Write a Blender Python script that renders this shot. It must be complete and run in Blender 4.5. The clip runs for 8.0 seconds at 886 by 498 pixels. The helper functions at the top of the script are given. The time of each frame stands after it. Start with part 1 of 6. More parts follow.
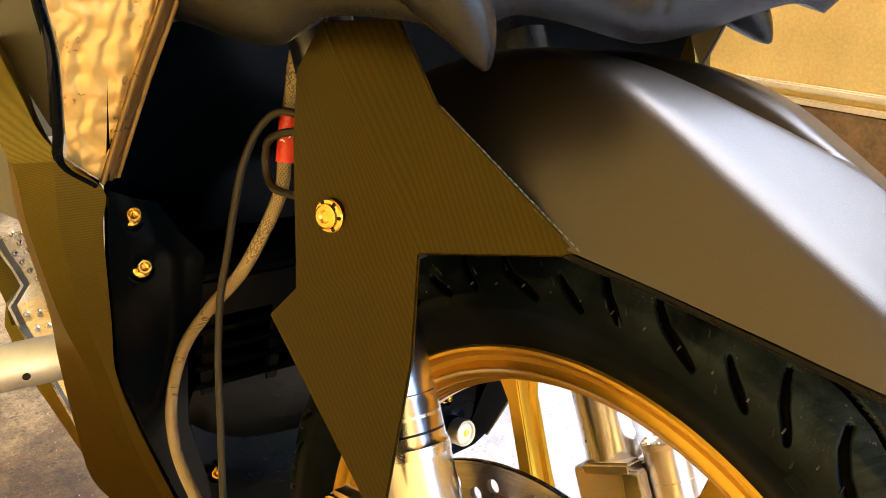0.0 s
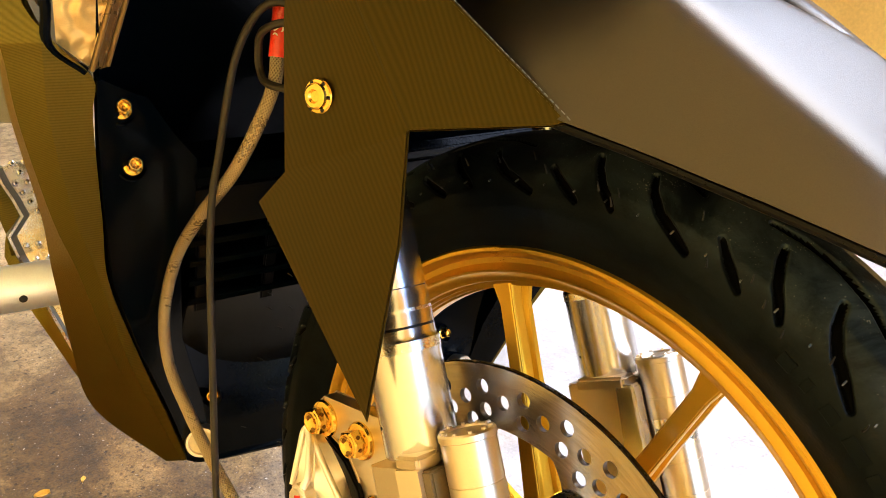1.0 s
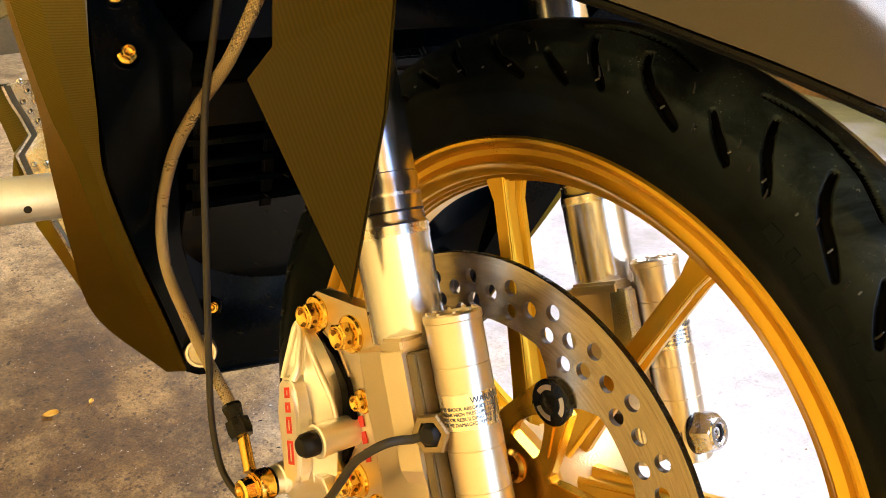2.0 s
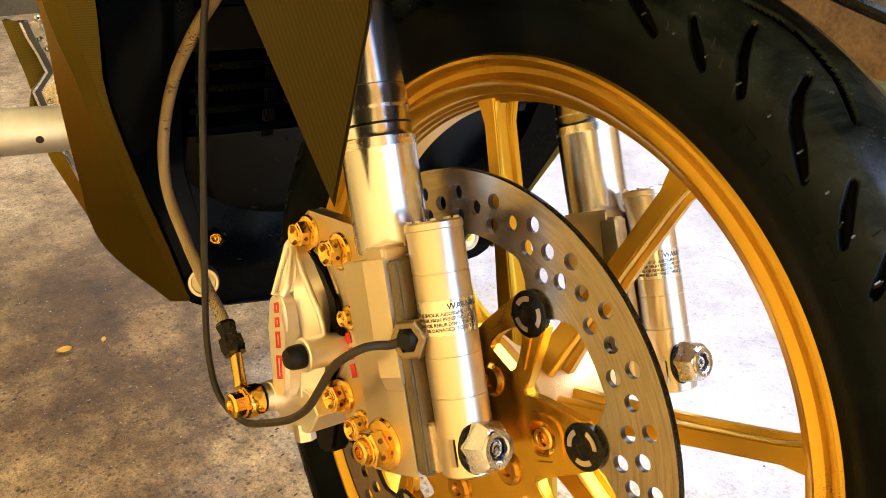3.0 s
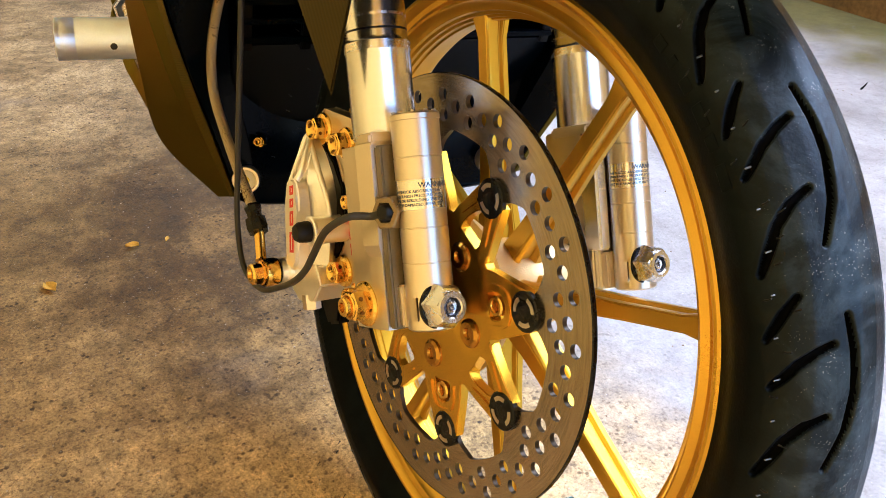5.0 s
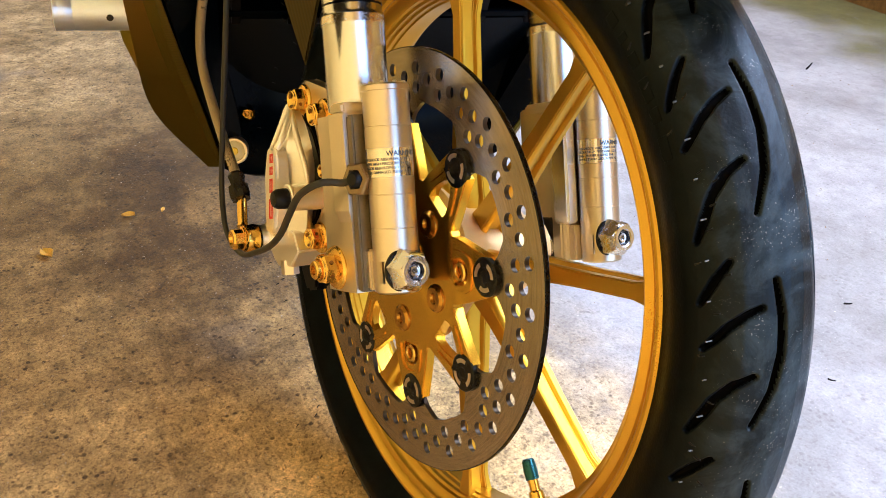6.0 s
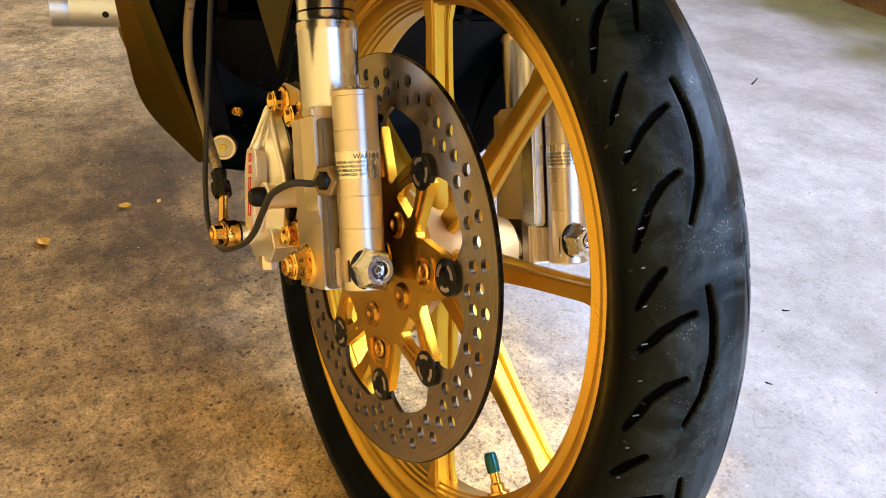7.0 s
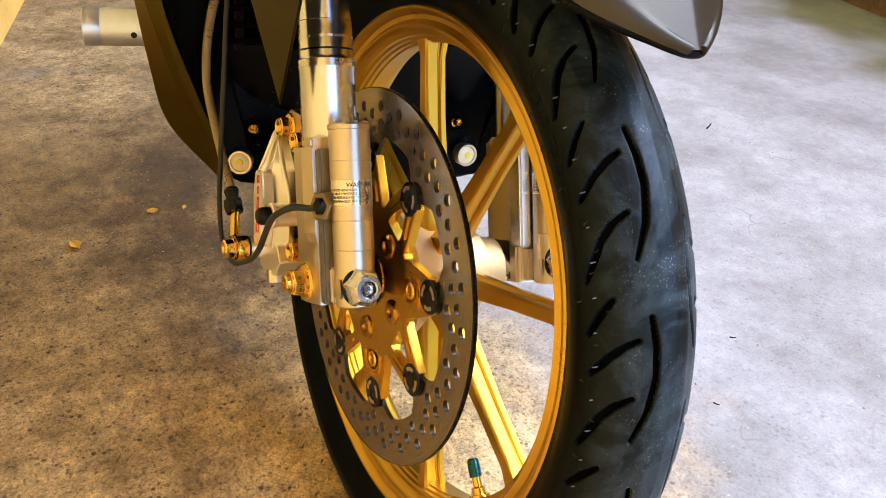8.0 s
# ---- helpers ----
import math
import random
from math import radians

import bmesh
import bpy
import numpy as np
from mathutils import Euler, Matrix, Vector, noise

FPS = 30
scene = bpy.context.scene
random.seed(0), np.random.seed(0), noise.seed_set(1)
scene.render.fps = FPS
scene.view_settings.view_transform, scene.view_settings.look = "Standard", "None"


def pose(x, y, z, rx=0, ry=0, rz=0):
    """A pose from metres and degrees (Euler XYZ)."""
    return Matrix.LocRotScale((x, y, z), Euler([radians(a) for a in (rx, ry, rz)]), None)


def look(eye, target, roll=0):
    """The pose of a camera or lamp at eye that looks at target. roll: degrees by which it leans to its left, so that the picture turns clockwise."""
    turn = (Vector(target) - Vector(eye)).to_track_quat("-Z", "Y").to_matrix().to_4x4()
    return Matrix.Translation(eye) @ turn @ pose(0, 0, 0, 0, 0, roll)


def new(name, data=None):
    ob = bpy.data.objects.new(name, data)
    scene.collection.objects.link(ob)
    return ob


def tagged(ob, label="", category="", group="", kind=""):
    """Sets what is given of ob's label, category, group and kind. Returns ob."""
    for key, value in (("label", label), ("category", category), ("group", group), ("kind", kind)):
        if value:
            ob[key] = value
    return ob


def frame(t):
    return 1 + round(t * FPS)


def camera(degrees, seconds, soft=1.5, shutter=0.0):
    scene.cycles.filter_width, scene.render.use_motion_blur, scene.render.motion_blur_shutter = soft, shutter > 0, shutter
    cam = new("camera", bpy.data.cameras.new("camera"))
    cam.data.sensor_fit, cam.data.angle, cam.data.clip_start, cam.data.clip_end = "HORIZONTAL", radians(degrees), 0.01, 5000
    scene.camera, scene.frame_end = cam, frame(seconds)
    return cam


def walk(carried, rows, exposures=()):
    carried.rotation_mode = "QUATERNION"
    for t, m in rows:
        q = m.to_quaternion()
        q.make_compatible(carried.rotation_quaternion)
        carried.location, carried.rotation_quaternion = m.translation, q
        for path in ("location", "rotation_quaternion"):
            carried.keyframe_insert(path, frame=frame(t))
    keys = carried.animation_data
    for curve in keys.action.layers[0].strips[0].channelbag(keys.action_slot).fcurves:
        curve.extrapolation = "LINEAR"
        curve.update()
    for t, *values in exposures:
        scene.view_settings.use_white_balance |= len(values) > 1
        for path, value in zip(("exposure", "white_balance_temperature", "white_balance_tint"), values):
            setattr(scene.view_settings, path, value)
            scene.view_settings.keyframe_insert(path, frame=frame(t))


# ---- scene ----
cam = camera(55.3, 8.0, soft=0.9)
# seconds, x, y, z, heading, pitch, roll
ROWS = [
    (0.0, 0.0240, 0.0363, 0.6191, 47.862, -21.260, -2.932),
    (0.5, 0.0290, 0.0349, 0.5989, 48.107, -21.692, -2.470),
    (1.0, 0.0355, 0.0350, 0.5778, 48.645, -22.497, -2.206),
    (1.5, 0.0433, 0.0368, 0.5566, 49.481, -23.626, -1.863),
    (2.0, 0.0529, 0.0373, 0.5411, 50.189, -24.711, -1.632),
    (3.5, 0.0994, 0.0426, 0.5101, 53.567, -27.034, -0.358),
    (4.0, 0.1255, 0.0392, 0.5141, 55.559, -27.973, -0.385),
    (4.5, 0.1477, 0.0383, 0.5129, 57.135, -28.672, 0.056),
    (5.0, 0.1710, 0.0402, 0.5137, 58.174, -29.147, 0.482),
    (6.5, 0.2124, 0.0554, 0.5178, 58.924, -30.539, 2.023),
    (7.0, 0.2260, 0.0637, 0.5288, 59.457, -30.681, 2.311),
    (7.5, 0.2453, 0.0678, 0.5479, 60.504, -30.752, 2.290),
    (8.0, 0.2639, 0.0747, 0.5644, 62.009, -30.959, 2.052),
]
# seconds, stops, kelvin, tint
GAIN = [(0.0, 2.78, 5920, 15), (1.0, 2.71, 6140, 15), (2.0, 2.59, 6320, 15), (3.5, 2.40, 5910, 15), (5.0, 2.19, 5570, 15), (6.5, 2.07, 5660, 15), (8.0, 1.99, 5800, 15)]
walk(cam, [(t, pose(x, y, z, 90 + pitch, 0, turn) @ pose(0, 0, 0, 0, 0, roll)) for t, x, y, z, turn, pitch, roll in ROWS], GAIN)

# ---------------------------------------------------------------- daylight
world = bpy.data.worlds.new("overcast_sky")
scene.world = world
world.use_nodes = True
sky = world.node_tree.nodes.new("ShaderNodeTexSky")
sky.sky_type = "NISHITA"
sky.sun_disc = False
sky.sun_elevation = radians(69)
sky.sun_rotation = radians(11)
sky.air_density, sky.dust_density = 1.0, 1.5
background = world.node_tree.nodes["Background"]
world.node_tree.links.new(sky.outputs[0], background.inputs[0])
background.inputs[1].default_value = 0.15
sun = new("sun", bpy.data.lights.new("sun", "SUN"))
sun.data.energy = 2.9
sun.data.angle = radians(84)
sun.data.color = (0.83, 0.90, 1.0)
sun.matrix_world = look((0.3, 1.5, 4.0), (0, 0, 0))

# ---------------------------------------------------------------- frames of reference
AXLE = pose(-0.1922, 0.2653, 0.2447, -9.28, 0, 1.16)   # brake disc centre: x ahead, y to the bike's left, z up
MID = 0.0445                                           # middle plane of the wheel
WHEEL = AXLE @ pose(0, MID, 0, 90, 0, 0)               # z towards the near side
DISC = AXLE @ pose(0, 0, 0, 90, 0, 0)
RAKE = 23.7
LEG = AXLE @ pose(0.0036, -0.031, 0, 0, -RAKE, 0)      # near fork leg, z along the tube
LEG_FAR = AXLE @ pose(0.0036, 0.122, 0, 0, -RAKE, 0)
BODY = pose(-0.466, 0.362, 0, -3.5, 0, -11.2)          # frame and fairing

# ---------------------------------------------------------------- materials


def surf(name, base, rough=0.5, metal=0.0, var=0.2, scale=30.0, fine=500.0, bump=0.05, coat=0.0, rvar=0.12, tint=None, spec=0.5):
    """A surface whose colour and gloss vary at two scales."""
    m = bpy.data.materials.new(name)
    m.use_nodes = True
    nt = m.node_tree
    bsdf = nt.nodes["Principled BSDF"]
    co = nt.nodes.new("ShaderNodeTexCoord")
    big = nt.nodes.new("ShaderNodeTexNoise")
    big.inputs["Scale"].default_value, big.inputs["Detail"].default_value = scale, 5
    small = nt.nodes.new("ShaderNodeTexNoise")
    small.inputs["Scale"].default_value, small.inputs["Detail"].default_value = fine, 3
    for n in (big, small):
        nt.links.new(co.outputs["Object"], n.inputs["Vector"])
    both = nt.nodes.new("ShaderNodeMix")
    both.inputs[0].default_value = 0.4
    nt.links.new(big.outputs[0], both.inputs[2])
    nt.links.new(small.outputs[0], both.inputs[3])
    ramp = nt.nodes.new("ShaderNodeValToRGB")
    low = tint or tuple(c * (1 - var) for c in base)
    ramp.color_ramp.elements[0].color = (*low, 1)
    ramp.color_ramp.elements[1].color = (*[min(1, c * (1 + var)) for c in base], 1)
    ramp.color_ramp.elements[0].position, ramp.color_ramp.elements[1].position = 0.35, 0.65
    nt.links.new(both.outputs[0], ramp.inputs[0])
    nt.links.new(ramp.outputs[0], bsdf.inputs["Base Color"])
    rr = nt.nodes.new("ShaderNodeMapRange")
    rr.inputs[1].default_value, rr.inputs[2].default_value = 0.3, 0.7
    rr.inputs[3].default_value, rr.inputs[4].default_value = max(0.02, rough - rvar), min(1, rough + rvar)
    nt.links.new(both.outputs[0], rr.inputs[0])
    nt.links.new(rr.outputs[0], bsdf.inputs["Roughness"])
    bp = nt.nodes.new("ShaderNodeBump")
    bp.inputs["Strength"].default_value, bp.inputs["Distance"].default_value = bump, 0.001
    nt.links.new(small.outputs[0], bp.inputs["Height"])
    nt.links.new(bp.outputs[0], bsdf.inputs["Normal"])
    bsdf.inputs["Metallic"].default_value = metal
    bsdf.inputs["Coat Weight"].default_value = coat
    bsdf.inputs["Coat Roughness"].default_value = 0.08
    bsdf.inputs["Specular IOR Level"].default_value = spec
    return m


def parts_of(m):
    return m.node_tree, m.node_tree.nodes["Principled BSDF"]


def node(nt, kind, **inputs):
    n = nt.nodes.new(kind)
    for k, v in inputs.items():
        n.inputs[k.replace("_", " ")].default_value = v
    return n


GOLD_BOLT = surf("gold_anodised", (0.80, 0.51, 0.085), 0.17, 1.0, 0.12, 60, 700, 0.03, rvar=0.06)
HOLE_SHADE = surf("gold_hole_shade", (0.20, 0.085, 0.008), 0.4, 0.8, 0.2)
BRONZE_BOLT = surf("bronze_anodised", (0.46, 0.24, 0.028), 0.2, 1.0, 0.1, 60, 700, 0.02, rvar=0.05)
GOLD_PLATE = surf("gold_satin_anodised", (0.72, 0.435, 0.030), 0.24, 1.0, 0.05, 40, 900, 0.004, rvar=0.03)
GOLD_RIM = surf("gold_rim_paint", (0.57, 0.330, 0.018), 0.31, 0.93, 0.06, 25, 1500, 0.05, coat=0.16, rvar=0.05)
GOLD_CAST = surf("gold_rough_casting", (0.74, 0.53, 0.25), 0.48, 0.9, 0.12, 30, 900, 0.5, rvar=0.1)
ALU = surf("bare_aluminium", (0.69, 0.60, 0.46), 0.31, 1.0, 0.03, 40, 900, 0.01, rvar=0.03)
ALU_POLISHED = surf("polished_aluminium", (0.74, 0.745, 0.76), 0.24, 1.0, 0.02, 30, 400, 0.0, rvar=0.02)
ALU_CAST = surf("milled_aluminium", (0.76, 0.71, 0.62), 0.27, 1.0, 0.04, 50, 900, 0.02, rvar=0.04)
ALU_SATIN = surf("satin_cast_aluminium", (0.93, 0.90, 0.84), 0.42, 1.0, 0.03, 40, 900, 0.0, rvar=0.02)
# brown base stands in for the yellow wall's reflection on the cable
CABLE_RUBBER = surf("brown_tinted_cable_rubber", (0.020, 0.016, 0.009), 0.5, 0.0, 0.2, 60, 900, 0.05, spec=0.4)
CHROME = surf("hard_chrome", (0.80, 0.86, 0.95), 0.22, 1.0, 0.03, 30, 400, 0.0, rvar=0.02)
STEEL_NUT = surf("chromed_nut", (0.64, 0.65, 0.68), 0.24, 1.0, 0.1, 90, 900, 0.02)
BLACK_ANO = surf("black_anodised", (0.0018, 0.0018, 0.002), 0.26, 0.0, 0.2, 80, 900, 0.03, spec=0.25)
BLACK_GLOSS = surf("black_gloss_plastic", (0.0005, 0.0015, 0.0028), 0.20, 0.0, 0.25, 12, 600, 0.02, rvar=0.05, spec=0.05)
BLACK_SATIN = surf("black_satin_plastic", (0.0008, 0.0008, 0.001), 0.34, 0.0, 0.2, 20, 900, 0.05, spec=0.12)
NAVY = surf("dark_slate_plastic", (0.0012, 0.002, 0.0035), 0.4, 0.0, 0.15, 30, 900, 0.05, spec=0.1)
COWL_PAINT = surf("satin_black_paint", (0.006, 0.0065, 0.008), 0.28, 0.0, 0.12, 6, 2600, 0.08, rvar=0.05, spec=0.35)
BLACK_RUBBER = surf("black_rubber_hose", (0.003, 0.003, 0.003), 0.45, 0.0, 0.2, 60, 900, 0.05, spec=0.25)
ALU_DULL = surf("dull_bronzed_steel", (0.25, 0.19, 0.11), 0.34, 1.0, 0.1, 60, 900, 0.03)
CHANNEL_SHADE = surf("channel_shade_aluminium", (0.20, 0.165, 0.105), 0.5, 0.8, 0.15, 60, 900, 0.05)
RECESS_SHADE = surf("recess_shade_steel", (0.07, 0.055, 0.04), 0.4, 0.8, 0.2, 60, 900, 0.05)
GROOVE_SHADE = surf("groove_shade_rubber", (0.0010, 0.0010, 0.0012), 0.85, 0.0, 0.3, 60, 900, 0.1, spec=0.05)
GREY_RUBBER = surf("grey_rubber", (0.10, 0.11, 0.12), 0.5, 0.0, 0.2, 60, 900, 0.05)
RED_PAINT = surf("red_paint", (0.62, 0.03, 0.02), 0.4, 0.0, 0.1, 60, 600, 0.02)
RED_TAG = surf("red_heat_shrink", (0.75, 0.05, 0.015), 0.35, 0.0, 0.1, 60, 600, 0.03)
WHITE_INK = surf("white_ink", (0.8, 0.8, 0.78), 0.5, 0.0, 0.05)
BLACK_INK = surf("black_ink", (0.02, 0.02, 0.02), 0.5, 0.0, 0.1)
STICKER = surf("clear_sticker", (0.83, 0.78, 0.66), 0.20, 0.9, 0.03, 60, 600, 0.01)
TEAL = surf("teal_anodised", (0.02, 0.10, 0.11), 0.3, 0.8, 0.15)
LEAF = surf("dry_yellow_leaf", (0.68, 0.40, 0.045), 0.6, 0.0, 0.3, 60, 400, 0.2)
LAMP_LENS = surf("pale_lamp_lens", (0.80, 0.70, 0.42), 0.15, 0.0, 0.1, 90, 600, 0.05, coat=0.6)
LEAF_YELLOW = surf("yellow_phosphor", (0.85, 0.62, 0.05), 0.3, 0.0, 0.1, 60, 400, 0.02)
CREAM = surf("cream_painted_batten", (0.72, 0.60, 0.36), 0.5, 0.0, 0.15, 8, 120, 0.15)
OLIVE = surf("olive_brown_painted_wall", (0.10, 0.078, 0.034), 0.8, 0.0, 0.3, 5, 90, 0.4)
BROWN = surf("brown_painted_skirting", (0.20, 0.12, 0.045), 0.7, 0.0, 0.5, 9, 90, 0.4)
CHIP = surf("chipped_cement_edge", (0.19, 0.175, 0.155), 0.9, 0.0, 0.4, 90, 600, 0.3)
SHADE_BLACK = surf("black_for_shade", (0.006, 0.006, 0.007), 0.6, 0.0, 0.2)


def yellow_wall():
    # deeper than the seen wall's ochre, to warm bounced and reflected light
    m = surf("yellow_plaster", (0.80, 0.50, 0.110), 0.75, 0.0, 0.12, 7.0, 90, 0.5, tint=(0.68, 0.40, 0.070))
    return m


def pale_wall():
    """Weathered ochre plaster with faint grey runs."""
    m = surf("weathered_ochre_plaster", (0.76, 0.55, 0.17), 0.8, 0.0, 0.10, 5.0, 120, 0.5, tint=(0.60, 0.42, 0.12))
    return m


def concrete():
    """Floor concrete with stains, pits, dark spots, a worn pale skin, and some painted shade."""
    m = bpy.data.materials.new("stained_concrete")
    m.use_nodes = True
    nt, b = parts_of(m)
    co = nt.nodes.new("ShaderNodeTexCoord")

    def noise_at(scale, detail, rough):
        n = node(nt, "ShaderNodeTexNoise", Scale=scale, Detail=detail, Roughness=rough)
        nt.links.new(co.outputs["Object"], n.inputs["Vector"])
        return n
    broad, mid, fine = noise_at(1.6, 6, 0.6), noise_at(40, 10, 0.8), noise_at(190, 6, 0.8)
    mp = node(nt, "ShaderNodeMapping")
    mp.vector_type = "TEXTURE"
    mp.inputs["Location"].default_value, mp.inputs["Rotation"].default_value = (-1.1, 2.06, 0), (0, 0, radians(-11.4))
    nt.links.new(co.outputs["Object"], mp.inputs[0])
    sep = nt.nodes.new("ShaderNodeSeparateXYZ")
    nt.links.new(mp.outputs[0], sep.inputs[0])

    def ramp_of(src, p0, p1, c0, c1):
        r = nt.nodes.new("ShaderNodeValToRGB")
        r.color_ramp.elements[0].position, r.color_ramp.elements[1].position = p0, p1
        r.color_ramp.elements[0].color, r.color_ramp.elements[1].color = (*c0, 1), (*c1, 1)
        nt.links.new(src, r.inputs[0])
        return r

    def mixed(kind, fac, a, c):
        m2 = nt.nodes.new("ShaderNodeMix")
        m2.data_type, m2.blend_type = "RGBA", kind
        if isinstance(fac, float):
            m2.inputs[0].default_value = fac
        else:
            nt.links.new(fac, m2.inputs[0])
        nt.links.new(a, m2.inputs[6])
        nt.links.new(c, m2.inputs[7])
        return m2
    # brown lane by the house, dirt with painted-in shade; pale worn skin beside it
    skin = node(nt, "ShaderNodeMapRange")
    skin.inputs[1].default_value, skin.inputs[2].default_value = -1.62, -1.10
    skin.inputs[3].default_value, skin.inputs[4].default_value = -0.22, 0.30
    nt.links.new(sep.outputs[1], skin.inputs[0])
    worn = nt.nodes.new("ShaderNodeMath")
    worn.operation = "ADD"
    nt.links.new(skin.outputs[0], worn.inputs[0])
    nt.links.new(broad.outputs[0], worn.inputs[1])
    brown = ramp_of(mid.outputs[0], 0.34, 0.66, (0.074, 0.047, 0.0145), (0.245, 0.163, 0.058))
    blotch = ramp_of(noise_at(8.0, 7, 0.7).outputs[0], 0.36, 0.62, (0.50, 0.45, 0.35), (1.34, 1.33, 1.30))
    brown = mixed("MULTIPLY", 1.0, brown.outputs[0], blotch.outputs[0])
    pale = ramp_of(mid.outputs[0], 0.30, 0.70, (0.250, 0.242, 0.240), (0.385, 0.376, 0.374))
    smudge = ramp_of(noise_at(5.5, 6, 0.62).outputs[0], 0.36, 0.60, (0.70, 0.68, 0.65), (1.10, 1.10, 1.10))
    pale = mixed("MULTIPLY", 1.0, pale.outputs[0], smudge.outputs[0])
    # dark oval by the front wheel: some dirt, with the bike's shade painted in
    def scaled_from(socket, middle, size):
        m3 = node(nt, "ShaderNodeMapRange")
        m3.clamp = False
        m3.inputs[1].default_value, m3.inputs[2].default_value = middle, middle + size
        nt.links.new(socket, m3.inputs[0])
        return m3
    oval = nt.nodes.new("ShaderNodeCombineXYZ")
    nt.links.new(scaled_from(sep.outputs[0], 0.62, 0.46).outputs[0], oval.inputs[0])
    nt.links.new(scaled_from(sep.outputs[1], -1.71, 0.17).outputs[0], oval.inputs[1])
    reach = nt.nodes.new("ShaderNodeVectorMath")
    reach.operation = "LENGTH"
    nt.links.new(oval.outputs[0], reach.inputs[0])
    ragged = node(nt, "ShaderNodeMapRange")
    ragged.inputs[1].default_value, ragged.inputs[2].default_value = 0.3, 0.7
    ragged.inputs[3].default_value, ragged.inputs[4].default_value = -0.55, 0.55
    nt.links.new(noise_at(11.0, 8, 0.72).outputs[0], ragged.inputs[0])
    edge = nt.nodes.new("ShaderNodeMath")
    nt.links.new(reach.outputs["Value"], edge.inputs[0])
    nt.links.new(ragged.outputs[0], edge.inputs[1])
    stain_shade = ramp_of(edge.outputs[0], 0.35, 1.1, (0.40, 0.35, 0.25), (1, 1, 1))
    brown = mixed("MULTIPLY", 1.0, brown.outputs[2], stain_shade.outputs[0])
    # a pale cement spill in the middle of it
    blob = nt.nodes.new("ShaderNodeCombineXYZ")
    nt.links.new(scaled_from(sep.outputs[0], 0.632, 0.105).outputs[0], blob.inputs[0])
    nt.links.new(scaled_from(sep.outputs[1], -1.676, 0.046).outputs[0], blob.inputs[1])
    span = nt.nodes.new("ShaderNodeVectorMath")
    span.operation = "LENGTH"
    nt.links.new(blob.outputs[0], span.inputs[0])
    rim = nt.nodes.new("ShaderNodeMath")
    nt.links.new(span.outputs["Value"], rim.inputs[0])
    nt.links.new(ragged.outputs[0], rim.inputs[1])
    spill = ramp_of(rim.outputs[0], 0.25, 1.15, (3.2, 3.5, 4.6), (1, 1, 1))
    brown = mixed("MULTIPLY", 1.0, brown.outputs[2], spill.outputs[0])
    # lifted and greyed ahead, making up for dim light under the added slab
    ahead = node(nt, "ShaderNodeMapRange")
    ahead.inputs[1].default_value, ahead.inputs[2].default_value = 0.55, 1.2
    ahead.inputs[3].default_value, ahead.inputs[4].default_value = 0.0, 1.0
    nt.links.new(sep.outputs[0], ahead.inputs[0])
    ahead_lift = nt.nodes.new("ShaderNodeRGB")
    ahead_lift.outputs[0].default_value = (3.3, 3.5, 4.4, 1)
    brown = mixed("MULTIPLY", ahead.outputs[0], brown.outputs[2], ahead_lift.outputs[0])
    # paler and greyer towards the far end of the lane
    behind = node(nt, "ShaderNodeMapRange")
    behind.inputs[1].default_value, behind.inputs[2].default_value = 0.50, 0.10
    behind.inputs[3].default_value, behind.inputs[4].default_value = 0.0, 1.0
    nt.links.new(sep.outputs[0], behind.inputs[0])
    behind_tone = nt.nodes.new("ShaderNodeRGB")
    behind_tone.outputs[0].default_value = (1.8, 2.05, 3.1, 1)
    brown = mixed("MULTIPLY", behind.outputs[0], brown.outputs[2], behind_tone.outputs[0])
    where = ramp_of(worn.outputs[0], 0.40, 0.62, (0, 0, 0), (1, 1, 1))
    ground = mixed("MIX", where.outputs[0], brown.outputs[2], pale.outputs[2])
    # pits and dark grains, denser on the brown part
    grit = ramp_of(fine.outputs[0], 0.40, 0.48, (0.38, 0.32, 0.24), (1, 1, 1))
    less = node(nt, "ShaderNodeMapRange")
    less.inputs[1].default_value, less.inputs[2].default_value = 0.40, 0.62
    less.inputs[3].default_value, less.inputs[4].default_value = 1.0, 0.30
    nt.links.new(worn.outputs[0], less.inputs[0])
    mul = mixed("MULTIPLY", less.outputs[0], ground.outputs[2], grit.outputs[0])
    # sand-sized grain of the worn cement
    sand = ramp_of(noise_at(360, 4, 0.75).outputs[0], 0.36, 0.62, (0.66, 0.63, 0.57), (1.30, 1.29, 1.26))
    mul = mixed("MULTIPLY", less.outputs[0], mul.outputs[2], sand.outputs[0])
    pits = node(nt, "ShaderNodeTexVoronoi", Scale=125.0)
    nt.links.new(co.outputs["Object"], pits.inputs["Vector"])
    round_pit = ramp_of(pits.outputs["Distance"], 0.20, 0.34, (0.20, 0.16, 0.11), (1, 1, 1))
    few = node(nt, "ShaderNodeMapRange")
    few.inputs[1].default_value, few.inputs[2].default_value = 0.46, 0.62
    few.inputs[3].default_value, few.inputs[4].default_value = 0.0, 1.0
    nt.links.new(noise_at(34, 3, 0.6).outputs[0], few.inputs[0])
    fewer = nt.nodes.new("ShaderNodeMath")
    fewer.operation = "MULTIPLY"
    nt.links.new(few.outputs[0], fewer.inputs[0])
    nt.links.new(less.outputs[0], fewer.inputs[1])
    mul1 = mixed("MULTIPLY", fewer.outputs[0], mul.outputs[2], round_pit.outputs[0])
    light = ramp_of(noise_at(240, 3, 0.6).outputs[0], 0.66, 0.72, (0, 0, 0), (0.8, 0.8, 0.8))
    bright = nt.nodes.new("ShaderNodeRGB")
    bright.outputs[0].default_value = (0.55, 0.52, 0.46, 1)
